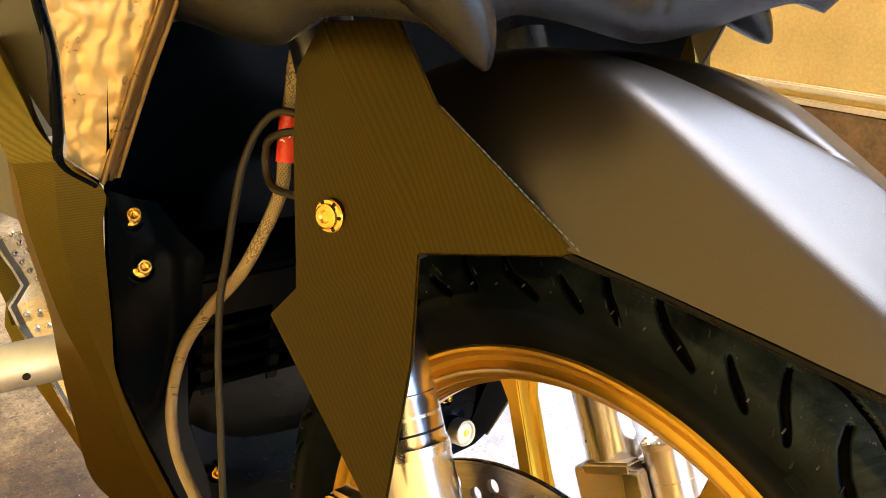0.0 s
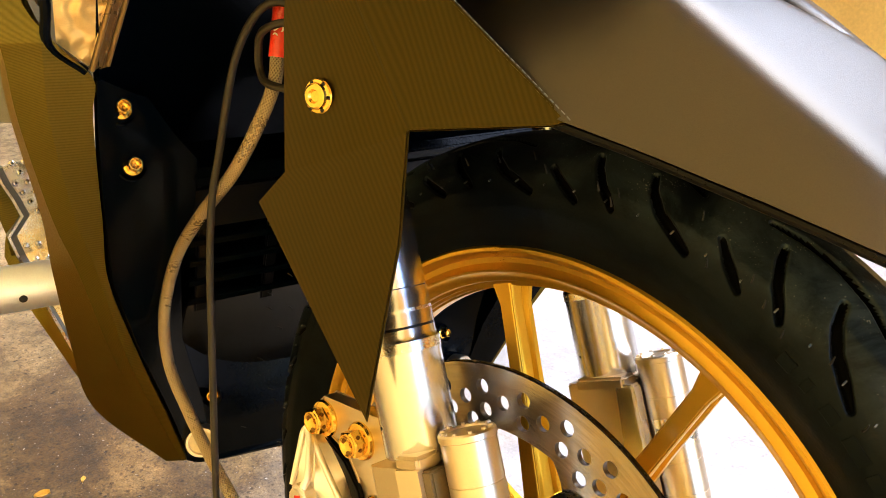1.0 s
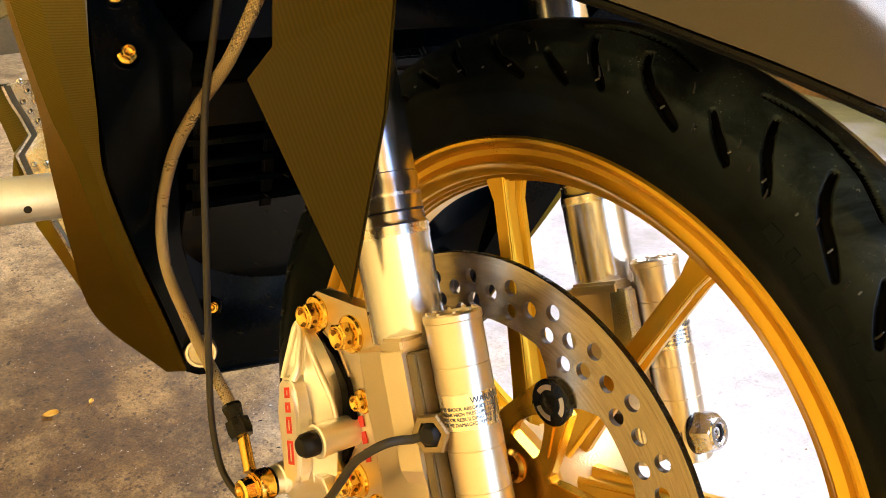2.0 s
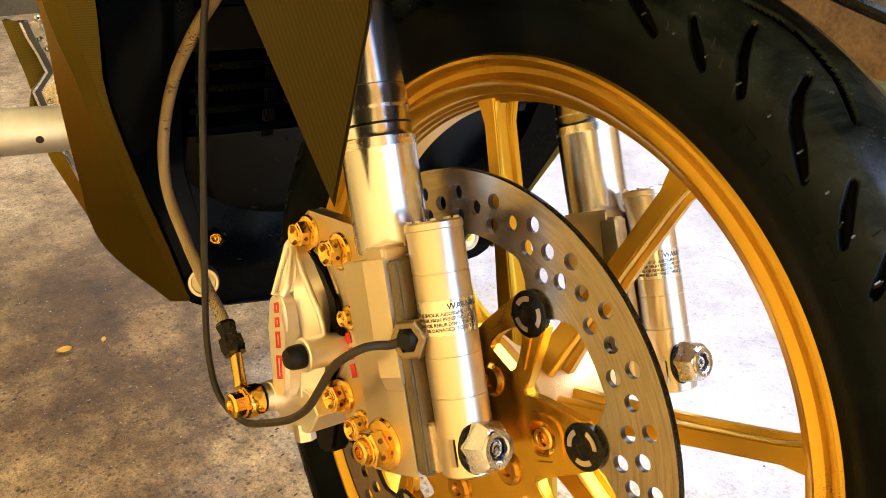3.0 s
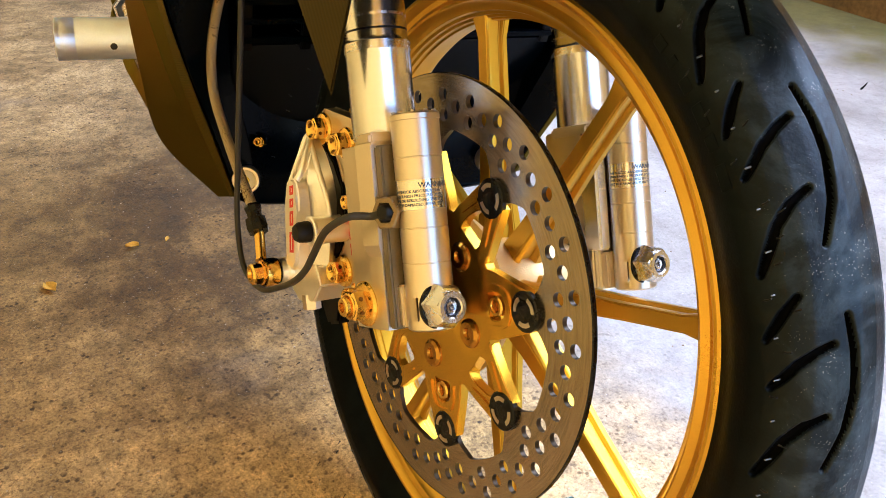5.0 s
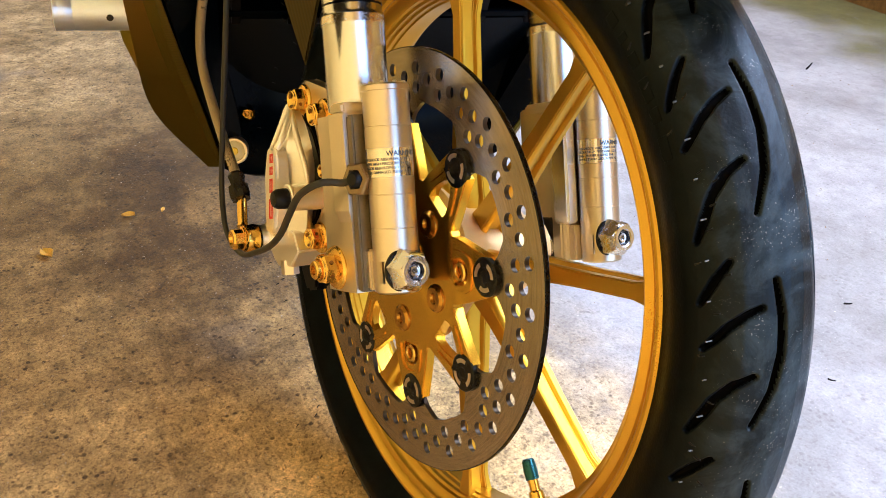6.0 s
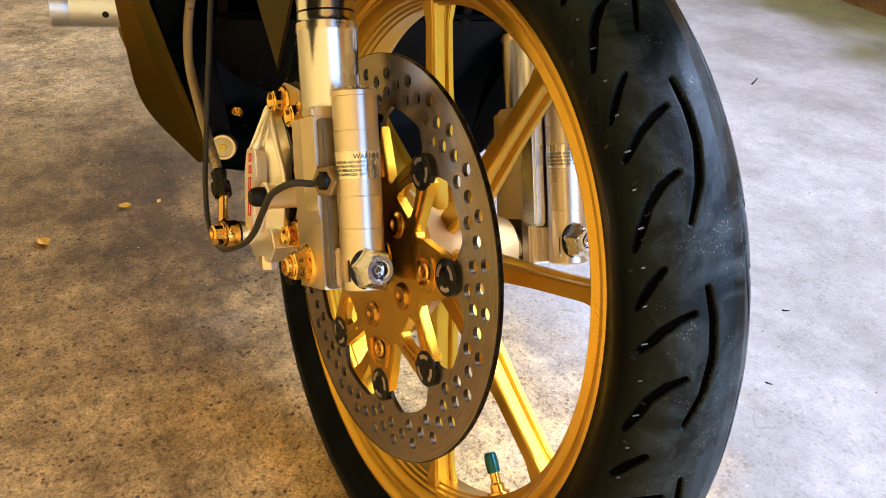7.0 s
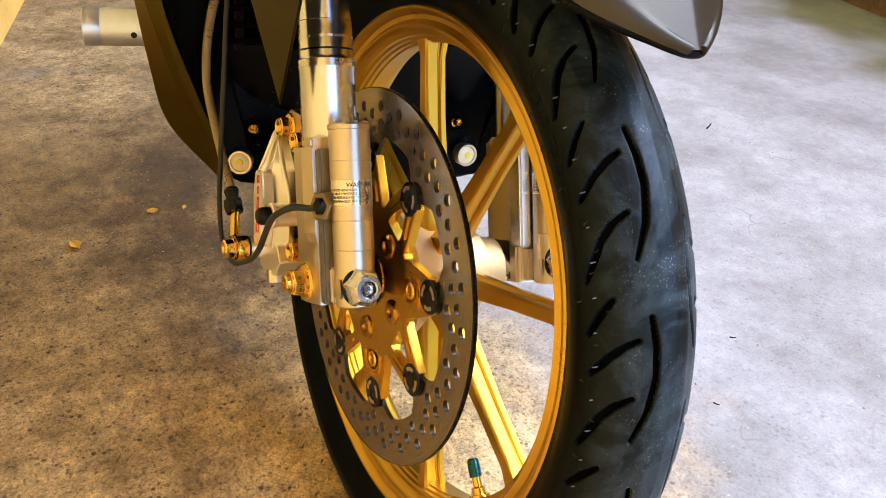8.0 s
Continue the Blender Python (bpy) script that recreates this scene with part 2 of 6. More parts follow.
    mul2 = mixed("MIX", light.outputs[0], mul1.outputs[2], bright.outputs[0])
    # moss along the foot of the yellow wall
    near = node(nt, "ShaderNodeMapRange")
    near.inputs[1].default_value, near.inputs[2].default_value = -0.55, -0.02
    near.inputs[3].default_value, near.inputs[4].default_value = -0.30, 0.55
    nt.links.new(sep.outputs[1], near.inputs[0])
    blot = noise_at(5, 6, 0.65)
    both = nt.nodes.new("ShaderNodeMath")
    both.operation = "ADD"
    nt.links.new(near.outputs[0], both.inputs[0])
    nt.links.new(blot.outputs[0], both.inputs[1])
    moss = node(nt, "ShaderNodeMapRange")
    moss.inputs[1].default_value, moss.inputs[2].default_value = 0.55, 0.85
    nt.links.new(both.outputs[0], moss.inputs[0])
    green = nt.nodes.new("ShaderNodeMix")
    green.data_type, green.blend_type = "RGBA", "MULTIPLY"
    nt.links.new(moss.outputs[0], green.inputs[0])
    nt.links.new(mul2.outputs[2], green.inputs[6])
    green.inputs[7].default_value = (0.55, 0.52, 0.16, 1)
    # hairline cracks
    warp = noise_at(4, 4, 0.6)
    bent = nt.nodes.new("ShaderNodeMix")
    bent.data_type = "VECTOR"
    bent.inputs[0].default_value = 0.22
    nt.links.new(co.outputs["Object"], bent.inputs[4])
    nt.links.new(warp.outputs["Color"], bent.inputs[5])
    web = node(nt, "ShaderNodeTexVoronoi", Scale=6.5)
    web.feature = "DISTANCE_TO_EDGE"
    nt.links.new(bent.outputs[1], web.inputs["Vector"])
    thin = node(nt, "ShaderNodeMapRange")
    thin.inputs[1].default_value, thin.inputs[2].default_value = 0.0, 0.011
    thin.inputs[3].default_value, thin.inputs[4].default_value = 1.0, 0.0
    nt.links.new(web.outputs["Distance"], thin.inputs[0])
    some = node(nt, "ShaderNodeMapRange")
    some.inputs[1].default_value, some.inputs[2].default_value = 0.54, 0.64
    nt.links.new(noise_at(9.0, 3, 0.5).outputs[0], some.inputs[0])
    crack = nt.nodes.new("ShaderNodeMath")
    crack.operation = "MULTIPLY"
    nt.links.new(thin.outputs[0], crack.inputs[0])
    only = nt.nodes.new("ShaderNodeMath")
    only.operation = "MULTIPLY"
    nt.links.new(some.outputs[0], only.inputs[0])
    nt.links.new(where.outputs[0], only.inputs[1])
    nt.links.new(only.outputs[0], crack.inputs[1])
    lined = nt.nodes.new("ShaderNodeMix")
    lined.data_type = "RGBA"
    nt.links.new(crack.outputs[0], lined.inputs[0])
    nt.links.new(green.outputs[2], lined.inputs[6])
    lined.inputs[7].default_value = (0.21, 0.195, 0.175, 1)
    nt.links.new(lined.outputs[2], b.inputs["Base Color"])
    rr = node(nt, "ShaderNodeMapRange")
    rr.inputs[3].default_value, rr.inputs[4].default_value = 0.45, 0.85
    nt.links.new(fine.outputs[0], rr.inputs[0])
    nt.links.new(rr.outputs[0], b.inputs["Roughness"])
    bp = node(nt, "ShaderNodeBump", Strength=0.5, Distance=0.003)
    nt.links.new(fine.outputs[0], bp.inputs["Height"])
    nt.links.new(bp.outputs[0], b.inputs["Normal"])
    return m


def carbon(name, base, spec, weave, deep):
    """Dark vinyl with a fine diagonal weave."""
    m = surf(name, base, 0.34, 0.0, 0.10, 8, 900, 0.02, rvar=0.05, spec=spec)
    nt, b = parts_of(m)
    # gold tint stands in for the yellow wall's reflection
    b.inputs["Specular Tint"].default_value = (1.0, 0.74, 0.14, 1)
    co = nt.nodes.new("ShaderNodeTexCoord")
    mp = node(nt, "ShaderNodeMapping")
    mp.inputs["Rotation"].default_value = (0, radians(32), 0)
    nt.links.new(co.outputs["Object"], mp.inputs[0])
    wave = node(nt, "ShaderNodeTexWave", Scale=weave, Distortion=0.2)
    wave.bands_direction = "X"
    nt.links.new(mp.outputs[0], wave.inputs["Vector"])
    bp = node(nt, "ShaderNodeBump", Strength=0.10, Distance=0.0003)
    nt.links.new(wave.outputs[1], bp.inputs["Height"])
    nt.links.new(bp.outputs[0], b.inputs["Normal"])
    rr = node(nt, "ShaderNodeMapRange")
    rr.inputs[3].default_value, rr.inputs[4].default_value = 0.30, 0.46
    nt.links.new(wave.outputs[1], rr.inputs[0])
    nt.links.new(rr.outputs[0], b.inputs["Roughness"])
    old = b.inputs["Base Color"].links[0].from_socket
    thread = node(nt, "ShaderNodeMapRange")
    thread.inputs[3].default_value, thread.inputs[4].default_value = 1.0 - deep, 1.0 + 0.3 * deep
    nt.links.new(wave.outputs[1], thread.inputs[0])
    woven = nt.nodes.new("ShaderNodeMix")
    woven.data_type, woven.blend_type = "RGBA", "MULTIPLY"
    woven.inputs[0].default_value = 1.0
    nt.links.new(old, woven.inputs[6])
    nt.links.new(thread.outputs[0], woven.inputs[7])
    nt.links.new(woven.outputs[2], b.inputs["Base Color"])
    return m


def fender_paint():
    """Satin charcoal paint with metallic flake."""
    m = surf("satin_charcoal_paint", (0.057, 0.048, 0.035), 0.36, 0.85, 0.10, 6, 2200, 0.16, coat=0.24, rvar=0.04)
    m.node_tree.nodes["Principled BSDF"].inputs["Coat Roughness"].default_value = 0.32
    m.node_tree.nodes["Principled BSDF"].inputs["Specular Tint"].default_value = (0.42, 0.44, 0.48, 1)
    return m


def tyre_rubber():
    """Black rubber with pale dust and small stuck grains."""
    m = surf("tyre_rubber", (0.0010, 0.0017, 0.0026), 0.40, 0.0, 0.25, 35, 700, 0.14, rvar=0.12, spec=0.26)
    nt, b = parts_of(m)
    co = nt.nodes.new("ShaderNodeTexCoord")
    grains = node(nt, "ShaderNodeTexVoronoi", Scale=900.0)
    nt.links.new(co.outputs["Object"], grains.inputs["Vector"])
    patch = node(nt, "ShaderNodeTexNoise", Scale=46.0, Detail=8.0, Roughness=0.7)
    nt.links.new(co.outputs["Object"], patch.inputs["Vector"])
    size = node(nt, "ShaderNodeMapRange")
    size.inputs[1].default_value, size.inputs[2].default_value = 0.45, 0.70
    size.inputs[3].default_value, size.inputs[4].default_value = 0.0, 0.34
    nt.links.new(patch.outputs[0], size.inputs[0])
    less = nt.nodes.new("ShaderNodeMath")
    less.operation = "LESS_THAN"
    nt.links.new(grains.outputs["Distance"], less.inputs[0])
    nt.links.new(size.outputs[0], less.inputs[1])
    old = b.inputs["Base Color"].links[0].from_socket
    mix = nt.nodes.new("ShaderNodeMix")
    mix.data_type = "RGBA"
    # the running band has gathered most of the dust
    sep = nt.nodes.new("ShaderNodeSeparateXYZ")
    nt.links.new(co.outputs["Object"], sep.inputs[0])
    flat = nt.nodes.new("ShaderNodeCombineXYZ")
    nt.links.new(sep.outputs[0], flat.inputs[0])
    nt.links.new(sep.outputs[1], flat.inputs[1])
    length = nt.nodes.new("ShaderNodeVectorMath")
    length.operation = "LENGTH"
    nt.links.new(flat.outputs[0], length.inputs[0])
    band = node(nt, "ShaderNodeMapRange")
    band.inputs[1].default_value, band.inputs[2].default_value = 0.214, 0.233
    band.inputs[3].default_value, band.inputs[4].default_value = 0.08, 1.0
    nt.links.new(length.outputs["Value"], band.inputs[0])
    held = nt.nodes.new("ShaderNodeMath")
    held.operation = "MULTIPLY"
    nt.links.new(size.outputs[0], held.inputs[0])
    nt.links.new(band.outputs[0], held.inputs[1])
    nt.links.new(held.outputs[0], less.inputs[1])
    nt.links.new(less.outputs[0], mix.inputs[0])
    nt.links.new(old, mix.inputs[6])
    film = node(nt, "ShaderNodeTexNoise", Scale=24.0, Detail=9.0, Roughness=0.68, Distortion=1.2)
    nt.links.new(co.outputs["Object"], film.inputs["Vector"])
    thin = node(nt, "ShaderNodeMapRange")
    thin.inputs[1].default_value, thin.inputs[2].default_value = 0.42, 0.60
    thin.inputs[3].default_value, thin.inputs[4].default_value = 0.08, 1.0
    nt.links.new(film.outputs[0], thin.inputs[0])
    onband = nt.nodes.new("ShaderNodeMath")
    onband.operation = "MULTIPLY"
    nt.links.new(thin.outputs[0], onband.inputs[0])
    nt.links.new(band.outputs[0], onband.inputs[1])
    dusty = nt.nodes.new("ShaderNodeMix")
    dusty.data_type = "RGBA"
    nt.links.new(onband.outputs[0], dusty.inputs[0])
    nt.links.new(old, dusty.inputs[6])
    # bluish: dust, with some sky sheen put into its colour
    dusty.inputs[7].default_value = (0.028, 0.041, 0.050, 1)
    nt.links.new(dusty.outputs[2], mix.inputs[6])
    mix.inputs[7].default_value = (0.20, 0.20, 0.185, 1)
    specks = node(nt, "ShaderNodeTexVoronoi", Scale=330.0)
    nt.links.new(co.outputs["Object"], specks.inputs["Vector"])
    rare = nt.nodes.new("ShaderNodeMath")
    rare.operation = "MULTIPLY"
    rare.inputs[1].default_value = 0.17
    nt.links.new(onband.outputs[0], rare.inputs[0])
    tiny = nt.nodes.new("ShaderNodeMath")
    tiny.operation = "LESS_THAN"
    nt.links.new(specks.outputs["Distance"], tiny.inputs[0])
    nt.links.new(rare.outputs[0], tiny.inputs[1])
    sprinkled = nt.nodes.new("ShaderNodeMix")
    sprinkled.data_type = "RGBA"
    nt.links.new(tiny.outputs[0], sprinkled.inputs[0])
    nt.links.new(mix.outputs[2], sprinkled.inputs[6])
    sprinkled.inputs[7].default_value = (0.12, 0.13, 0.13, 1)
    nt.links.new(sprinkled.outputs[2], b.inputs["Base Color"])
    # blue tint stands in for the sky's reflection
    b.inputs["Specular Tint"].default_value = (0.75, 0.88, 1.0, 1)
    # the running band is worn smooth, the side wall stays dull
    worn = node(nt, "ShaderNodeMapRange")
    worn.inputs[1].default_value, worn.inputs[2].default_value = 0.205, 0.228
    worn.inputs[3].default_value, worn.inputs[4].default_value = 0.05, 0.22
    nt.links.new(length.outputs["Value"], worn.inputs[0])
    nt.links.new(worn.outputs[0], b.inputs["Specular IOR Level"])
    return m


def disc_steel():
    """Ground steel with streaks that run round the disc."""
    m = surf("ground_steel_disc", (0.46, 0.44, 0.40), 0.25, 1.0, 0.10, 40, 900, 0.02, rvar=0.02)
    nt, b = parts_of(m)
    co = nt.nodes.new("ShaderNodeTexCoord")
    sep = nt.nodes.new("ShaderNodeSeparateXYZ")
    nt.links.new(co.outputs["Object"], sep.inputs[0])
    flat = nt.nodes.new("ShaderNodeCombineXYZ")
    nt.links.new(sep.outputs[0], flat.inputs[0])
    nt.links.new(sep.outputs[1], flat.inputs[1])
    length = nt.nodes.new("ShaderNodeVectorMath")
    length.operation = "LENGTH"
    nt.links.new(flat.outputs[0], length.inputs[0])
    ang = nt.nodes.new("ShaderNodeMath")
    ang.operation = "ARCTAN2"
    nt.links.new(sep.outputs[1], ang.inputs[0])
    nt.links.new(sep.outputs[0], ang.inputs[1])
    polar = nt.nodes.new("ShaderNodeCombineXYZ")
    big = nt.nodes.new("ShaderNodeMath")
    big.operation = "MULTIPLY"
    big.inputs[1].default_value = 900.0
    nt.links.new(length.outputs["Value"], big.inputs[0])
    wide = nt.nodes.new("ShaderNodeMath")
    wide.operation = "MULTIPLY"
    wide.inputs[1].default_value = 5.0
    nt.links.new(ang.outputs[0], wide.inputs[0])
    nt.links.new(big.outputs[0], polar.inputs[0])
    nt.links.new(wide.outputs[0], polar.inputs[1])
    streak = node(nt, "ShaderNodeTexNoise", Scale=1.0, Detail=4.0)
    nt.links.new(polar.outputs[0], streak.inputs["Vector"])
    dark = nt.nodes.new("ShaderNodeValToRGB")
    dark.color_ramp.elements[0].position, dark.color_ramp.elements[1].position = 0.28, 0.60
    dark.color_ramp.elements[0].color, dark.color_ramp.elements[1].color = (0.27, 0.225, 0.165, 1), (0.40, 0.345, 0.265, 1)
    nt.links.new(streak.outputs[0], dark.inputs[0])
    nt.links.new(dark.outputs[0], b.inputs["Base Color"])
    bp = node(nt, "ShaderNodeBump", Strength=0.05, Distance=0.0003)
    nt.links.new(streak.outputs[0], bp.inputs["Height"])
    nt.links.new(bp.outputs[0], b.inputs["Normal"])
    return m


def braid():
    """Golden-brown steel braid; the weave follows the hose."""
    m = surf("braided_hose", (0.36, 0.27, 0.12), 0.32, 0.7, 0.2, 60, 700, 0.02)
    nt, b = parts_of(m)
    co = nt.nodes.new("ShaderNodeTexCoord")
    heights = []
    for angle in (52, -52):
        mp = node(nt, "ShaderNodeMapping")
        mp.inputs["Rotation"].default_value = (0, 0, radians(angle))
        nt.links.new(co.outputs["UV"], mp.inputs[0])
        w = node(nt, "ShaderNodeTexWave", Scale=230.0)
        nt.links.new(mp.outputs[0], w.inputs["Vector"])
        heights.append(w)
    mx = nt.nodes.new("ShaderNodeMath")
    mx.operation = "MAXIMUM"
    for k in (0, 1):
        nt.links.new(heights[k].outputs[1], mx.inputs[k])
    bp = node(nt, "ShaderNodeBump", Strength=0.8, Distance=0.0006)
    nt.links.new(mx.outputs[0], bp.inputs["Height"])
    nt.links.new(bp.outputs[0], b.inputs["Normal"])
    ramp = nt.nodes.new("ShaderNodeValToRGB")
    ramp.color_ramp.elements[0].color, ramp.color_ramp.elements[1].color = (0.20, 0.14, 0.06, 1), (0.46, 0.36, 0.20, 1)
    nt.links.new(mx.outputs[0], ramp.inputs[0])
    nt.links.new(ramp.outputs[0], b.inputs["Base Color"])
    return m


def clear_lens():
    m = bpy.data.materials.new("clear_lens")
    m.use_nodes = True
    nt, b = parts_of(m)
    b.inputs["Base Color"].default_value = (0.95, 0.93, 0.88, 1)
    b.inputs["Roughness"].default_value = 0.04
    b.inputs["Transmission Weight"].default_value = 1.0
    b.inputs["IOR"].default_value = 1.10
    co = nt.nodes.new("ShaderNodeTexCoord")
    n = node(nt, "ShaderNodeTexNoise", Scale=60.0, Detail=2.0)
    nt.links.new(co.outputs["Object"], n.inputs["Vector"])
    bp = node(nt, "ShaderNodeBump", Strength=0.15, Distance=0.002)
    nt.links.new(n.outputs[0], bp.inputs["Height"])
    nt.links.new(bp.outputs[0], b.inputs["Normal"])
    return m


def reflector(name, base, strength):
    """Chromed reflector bowl with moulded pillows and wavy seams."""
    m = surf(name, base, 0.30, 0.6, 0.12, 60, 300, 0.1, rvar=0.05)
    nt, b = parts_of(m)
    co = nt.nodes.new("ShaderNodeTexCoord")
    pillow = node(nt, "ShaderNodeTexVoronoi", Scale=95.0, Randomness=0.55)
    pillow.feature = "SMOOTH_F1"
    nt.links.new(co.outputs["Object"], pillow.inputs["Vector"])
    w = node(nt, "ShaderNodeTexWave", Scale=34.0, Distortion=12.0, Detail=2.0)
    w.inputs["Detail Scale"].default_value = 1.2
    w.bands_direction = "Y"
    nt.links.new(co.outputs["Object"], w.inputs["Vector"])
    both = nt.nodes.new("ShaderNodeMath")
    both.operation = "MULTIPLY_ADD"
    both.inputs[1].default_value = 0.3
    nt.links.new(w.outputs[1], both.inputs[0])
    nt.links.new(pillow.outputs["Distance"], both.inputs[2])
    bp = node(nt, "ShaderNodeBump", Strength=strength, Distance=0.004)
    nt.links.new(both.outputs[0], bp.inputs["Height"])
    nt.links.new(bp.outputs[0], b.inputs["Normal"])
    return m


def turned():
    m = surf("turned_aluminium", (0.74, 0.82, 1.0), 0.40, 1.0, 0.06, 60, 900, 0.02, rvar=0.06)
    nt, b = parts_of(m)
    co = nt.nodes.new("ShaderNodeTexCoord")
    mp = node(nt, "ShaderNodeMapping")
    mp.inputs["Scale"].default_value = (4, 4, 900)
    nt.links.new(co.outputs["Object"], mp.inputs[0])
    n = node(nt, "ShaderNodeTexNoise", Scale=1.0, Detail=4.0)
    nt.links.new(mp.outputs[0], n.inputs["Vector"])
    bp = node(nt, "ShaderNodeBump", Strength=0.35, Distance=0.0005)
    nt.links.new(n.outputs[0], bp.inputs["Height"])
    nt.links.new(bp.outputs[0], b.inputs["Normal"])
    return m


TURNED = turned()
YELLOW = yellow_wall()
OCHRE = pale_wall()
CONCRETE = concrete()
CARBON = carbon("carbon_weave_wrap", (0.011, 0.0062, 0.0005), 0.40, 140.0, 0.75)
# gold metal base imitates the yellow wall's reflection on a dark panel
PANEL = carbon("wall_tinted_carbon_panel", (0.135, 0.108, 0.0200), 0.5, 230.0, 0.22)
PANEL_SHADER = PANEL.node_tree.nodes["Principled BSDF"]
PANEL_SHADER.inputs["Metallic"].default_value = 0.95
PANEL_SHADER.inputs["Specular Tint"].default_value = (0.45, 0.33, 0.12, 1)
FENDER_PAINT = fender_paint()
TYRE = tyre_rubber()
DISC_STEEL = disc_steel()
BRAID = braid()
LENS = clear_lens()
# amber base stands in for the yellow wall reflected in chrome
REFLECTOR = reflector("amber_tinted_reflector", (0.92, 0.66, 0.24), 0.6)
REFLECTOR_RIM = reflector("smoked_rim", (0.22, 0.14, 0.05), 0.2)

# ---------------------------------------------------------------- mesh makers
PLACE = {}


def mesh_of(name, bm, material, angle=32):
    me = bpy.data.meshes.new(name)
    bmesh.ops.recalc_face_normals(bm, faces=bm.faces)
    bm.to_mesh(me)
    bm.free()
    me.shade_smooth()
    me.set_sharp_from_angle(angle=radians(angle))
    me.materials.append(material)
    return me


def part(name, bm, material, parent, m=None, label="", angle=32):
    """Links a bmesh (or a mesh) as one object under parent, at the world pose m."""
    me = mesh_of(name, bm, material, angle) if isinstance(bm, bmesh.types.BMesh) else bm
    ob = new(name, me)
    m = m or Matrix()
    PLACE[ob] = m
    if parent:
        ob.parent = parent
        ob.matrix_basis = PLACE[parent].inverted() @ m
    else:
        ob.matrix_basis = m
    if label:
        tagged(ob, label)
    return ob


def thing(name, at, label, category, group="", kind=""):
    ob = new(name)
    PLACE[ob] = pose(*at)
    ob.matrix_basis = PLACE[ob]
    ob.empty_display_size = 0.05
    return tagged(ob, label, category, group, kind)


def lathe(profile, n=48, closed=False, start=0.0):
    """Turns a profile of (radius, height) round z."""
    bm = bmesh.new()
    rings = []
    for r, z in profile:
        if r < 1e-6:
            rings.append([bm.verts.new((0, 0, z))])
        else:
            rings.append([bm.verts.new((r * math.cos(start + 2 * math.pi * k / n), r * math.sin(start + 2 * math.pi * k / n), z)) for k in range(n)])
    pairs = list(zip(rings, rings[1:])) + ([(rings[-1], rings[0])] if closed else [])
    for a, b in pairs:
        for k in range(n):
            j = (k + 1) % n
            if len(a) == 1 and len(b) == 1:
                continue
            if len(a) == 1:
                bm.faces.new((a[0], b[k], b[j]))
            elif len(b) == 1:
                bm.faces.new((a[k], b[0], a[j]))
            else:
                bm.faces.new((a[k], b[k], b[j], a[j]))
    return bm


def prism(outline, z0, z1, bevel=0.0, seg=2, taper=1.0):
    """An upright prism over a flat outline of (x, y), with rounded edges."""
    bm = bmesh.new()
    cx = sum(p[0] for p in outline) / len(outline)
    cy = sum(p[1] for p in outline) / len(outline)
    low = [bm.verts.new((x, y, z0)) for x, y in outline]
    top = [bm.verts.new((cx + (x - cx) * taper, cy + (y - cy) * taper, z1)) for x, y in outline]
    n = len(outline)
    bm.faces.new(low[::-1])
    bm.faces.new(top)
    for k in range(n):
        bm.faces.new((low[k], low[(k + 1) % n], top[(k + 1) % n], top[k]))
    if bevel:
        bmesh.ops.bevel(bm, geom=bm.edges[:], offset=bevel, segments=seg, affect="EDGES", clamp_overlap=True)
    return bm


def box(x0, x1, y0, y1, z0, z1, bevel=0.0, seg=2):
    return prism([(x0, y0), (x1, y0), (x1, y1), (x0, y1)], z0, z1, bevel, seg)


def join(*bms):
    out = bmesh.new()
    for b in bms:
        tmp = bpy.data.meshes.new("tmp")
        b.to_mesh(tmp)
        b.free()
        out.from_mesh(tmp)
        bpy.data.meshes.remove(tmp)
    return out


def moved(bm, m):
    bm.transform(m)
    return bm


def smooth_line(points, per=8):
    """A Catmull-Rom line through the points."""
    ps = [Vector(p) for p in points]
    ps = [2 * ps[0] - ps[1]] + ps + [2 * ps[-1] - ps[-2]]
    out = []
    for a, b, c, d in zip(ps, ps[1:], ps[2:], ps[3:]):
        for k in range(per):
            t = k / per
            out.append(0.5 * (2 * b + (c - a) * t + (2 * a - 5 * b + 4 * c - d) * t * t + (3 * b - a - 3 * c + d) * t ** 3))
    out.append(ps[-2])
    return out


def tube(points, radius, n=14, per=8, cap=True):
    """A round tube along a smooth line, with uv in metres for its weave."""
    line = smooth_line(points, per)
    bm = bmesh.new()
    uv = bm.loops.layers.uv.new("uv")
    rings, run, lengths = [], 0.0, []
    side = Vector((0.3, 1, 0.2))
    for k, p in enumerate(line):
        d = (line[min(k + 1, len(line) - 1)] - line[max(k - 1, 0)]).normalized()
        side = (side - d * side.dot(d)).normalized()
        up = d.cross(side)
        run += (p - line[k - 1]).length if k else 0
        lengths.append(run)
        r = radius(k / (len(line) - 1)) if callable(radius) else radius
        rings.append([bm.verts.new(p + r * (math.cos(a) * side + math.sin(a) * up)) for a in (2 * math.pi * j / n for j in range(n))])
    size = radius if not callable(radius) else 0.004
    for k in range(len(rings) - 1):
        for j in range(n):
            f = bm.faces.new((rings[k][j], rings[k][(j + 1) % n], rings[k + 1][(j + 1) % n], rings[k + 1][j]))
            for lp, (a, b) in zip(f.loops, ((k, j), (k, j + 1), (k + 1, j + 1), (k + 1, j))):
                lp[uv].uv = (lengths[a], b / n * 2 * math.pi * size)
    if cap:
        bm.faces.new(rings[0][::-1])
        bm.faces.new(rings[-1])
    return bm


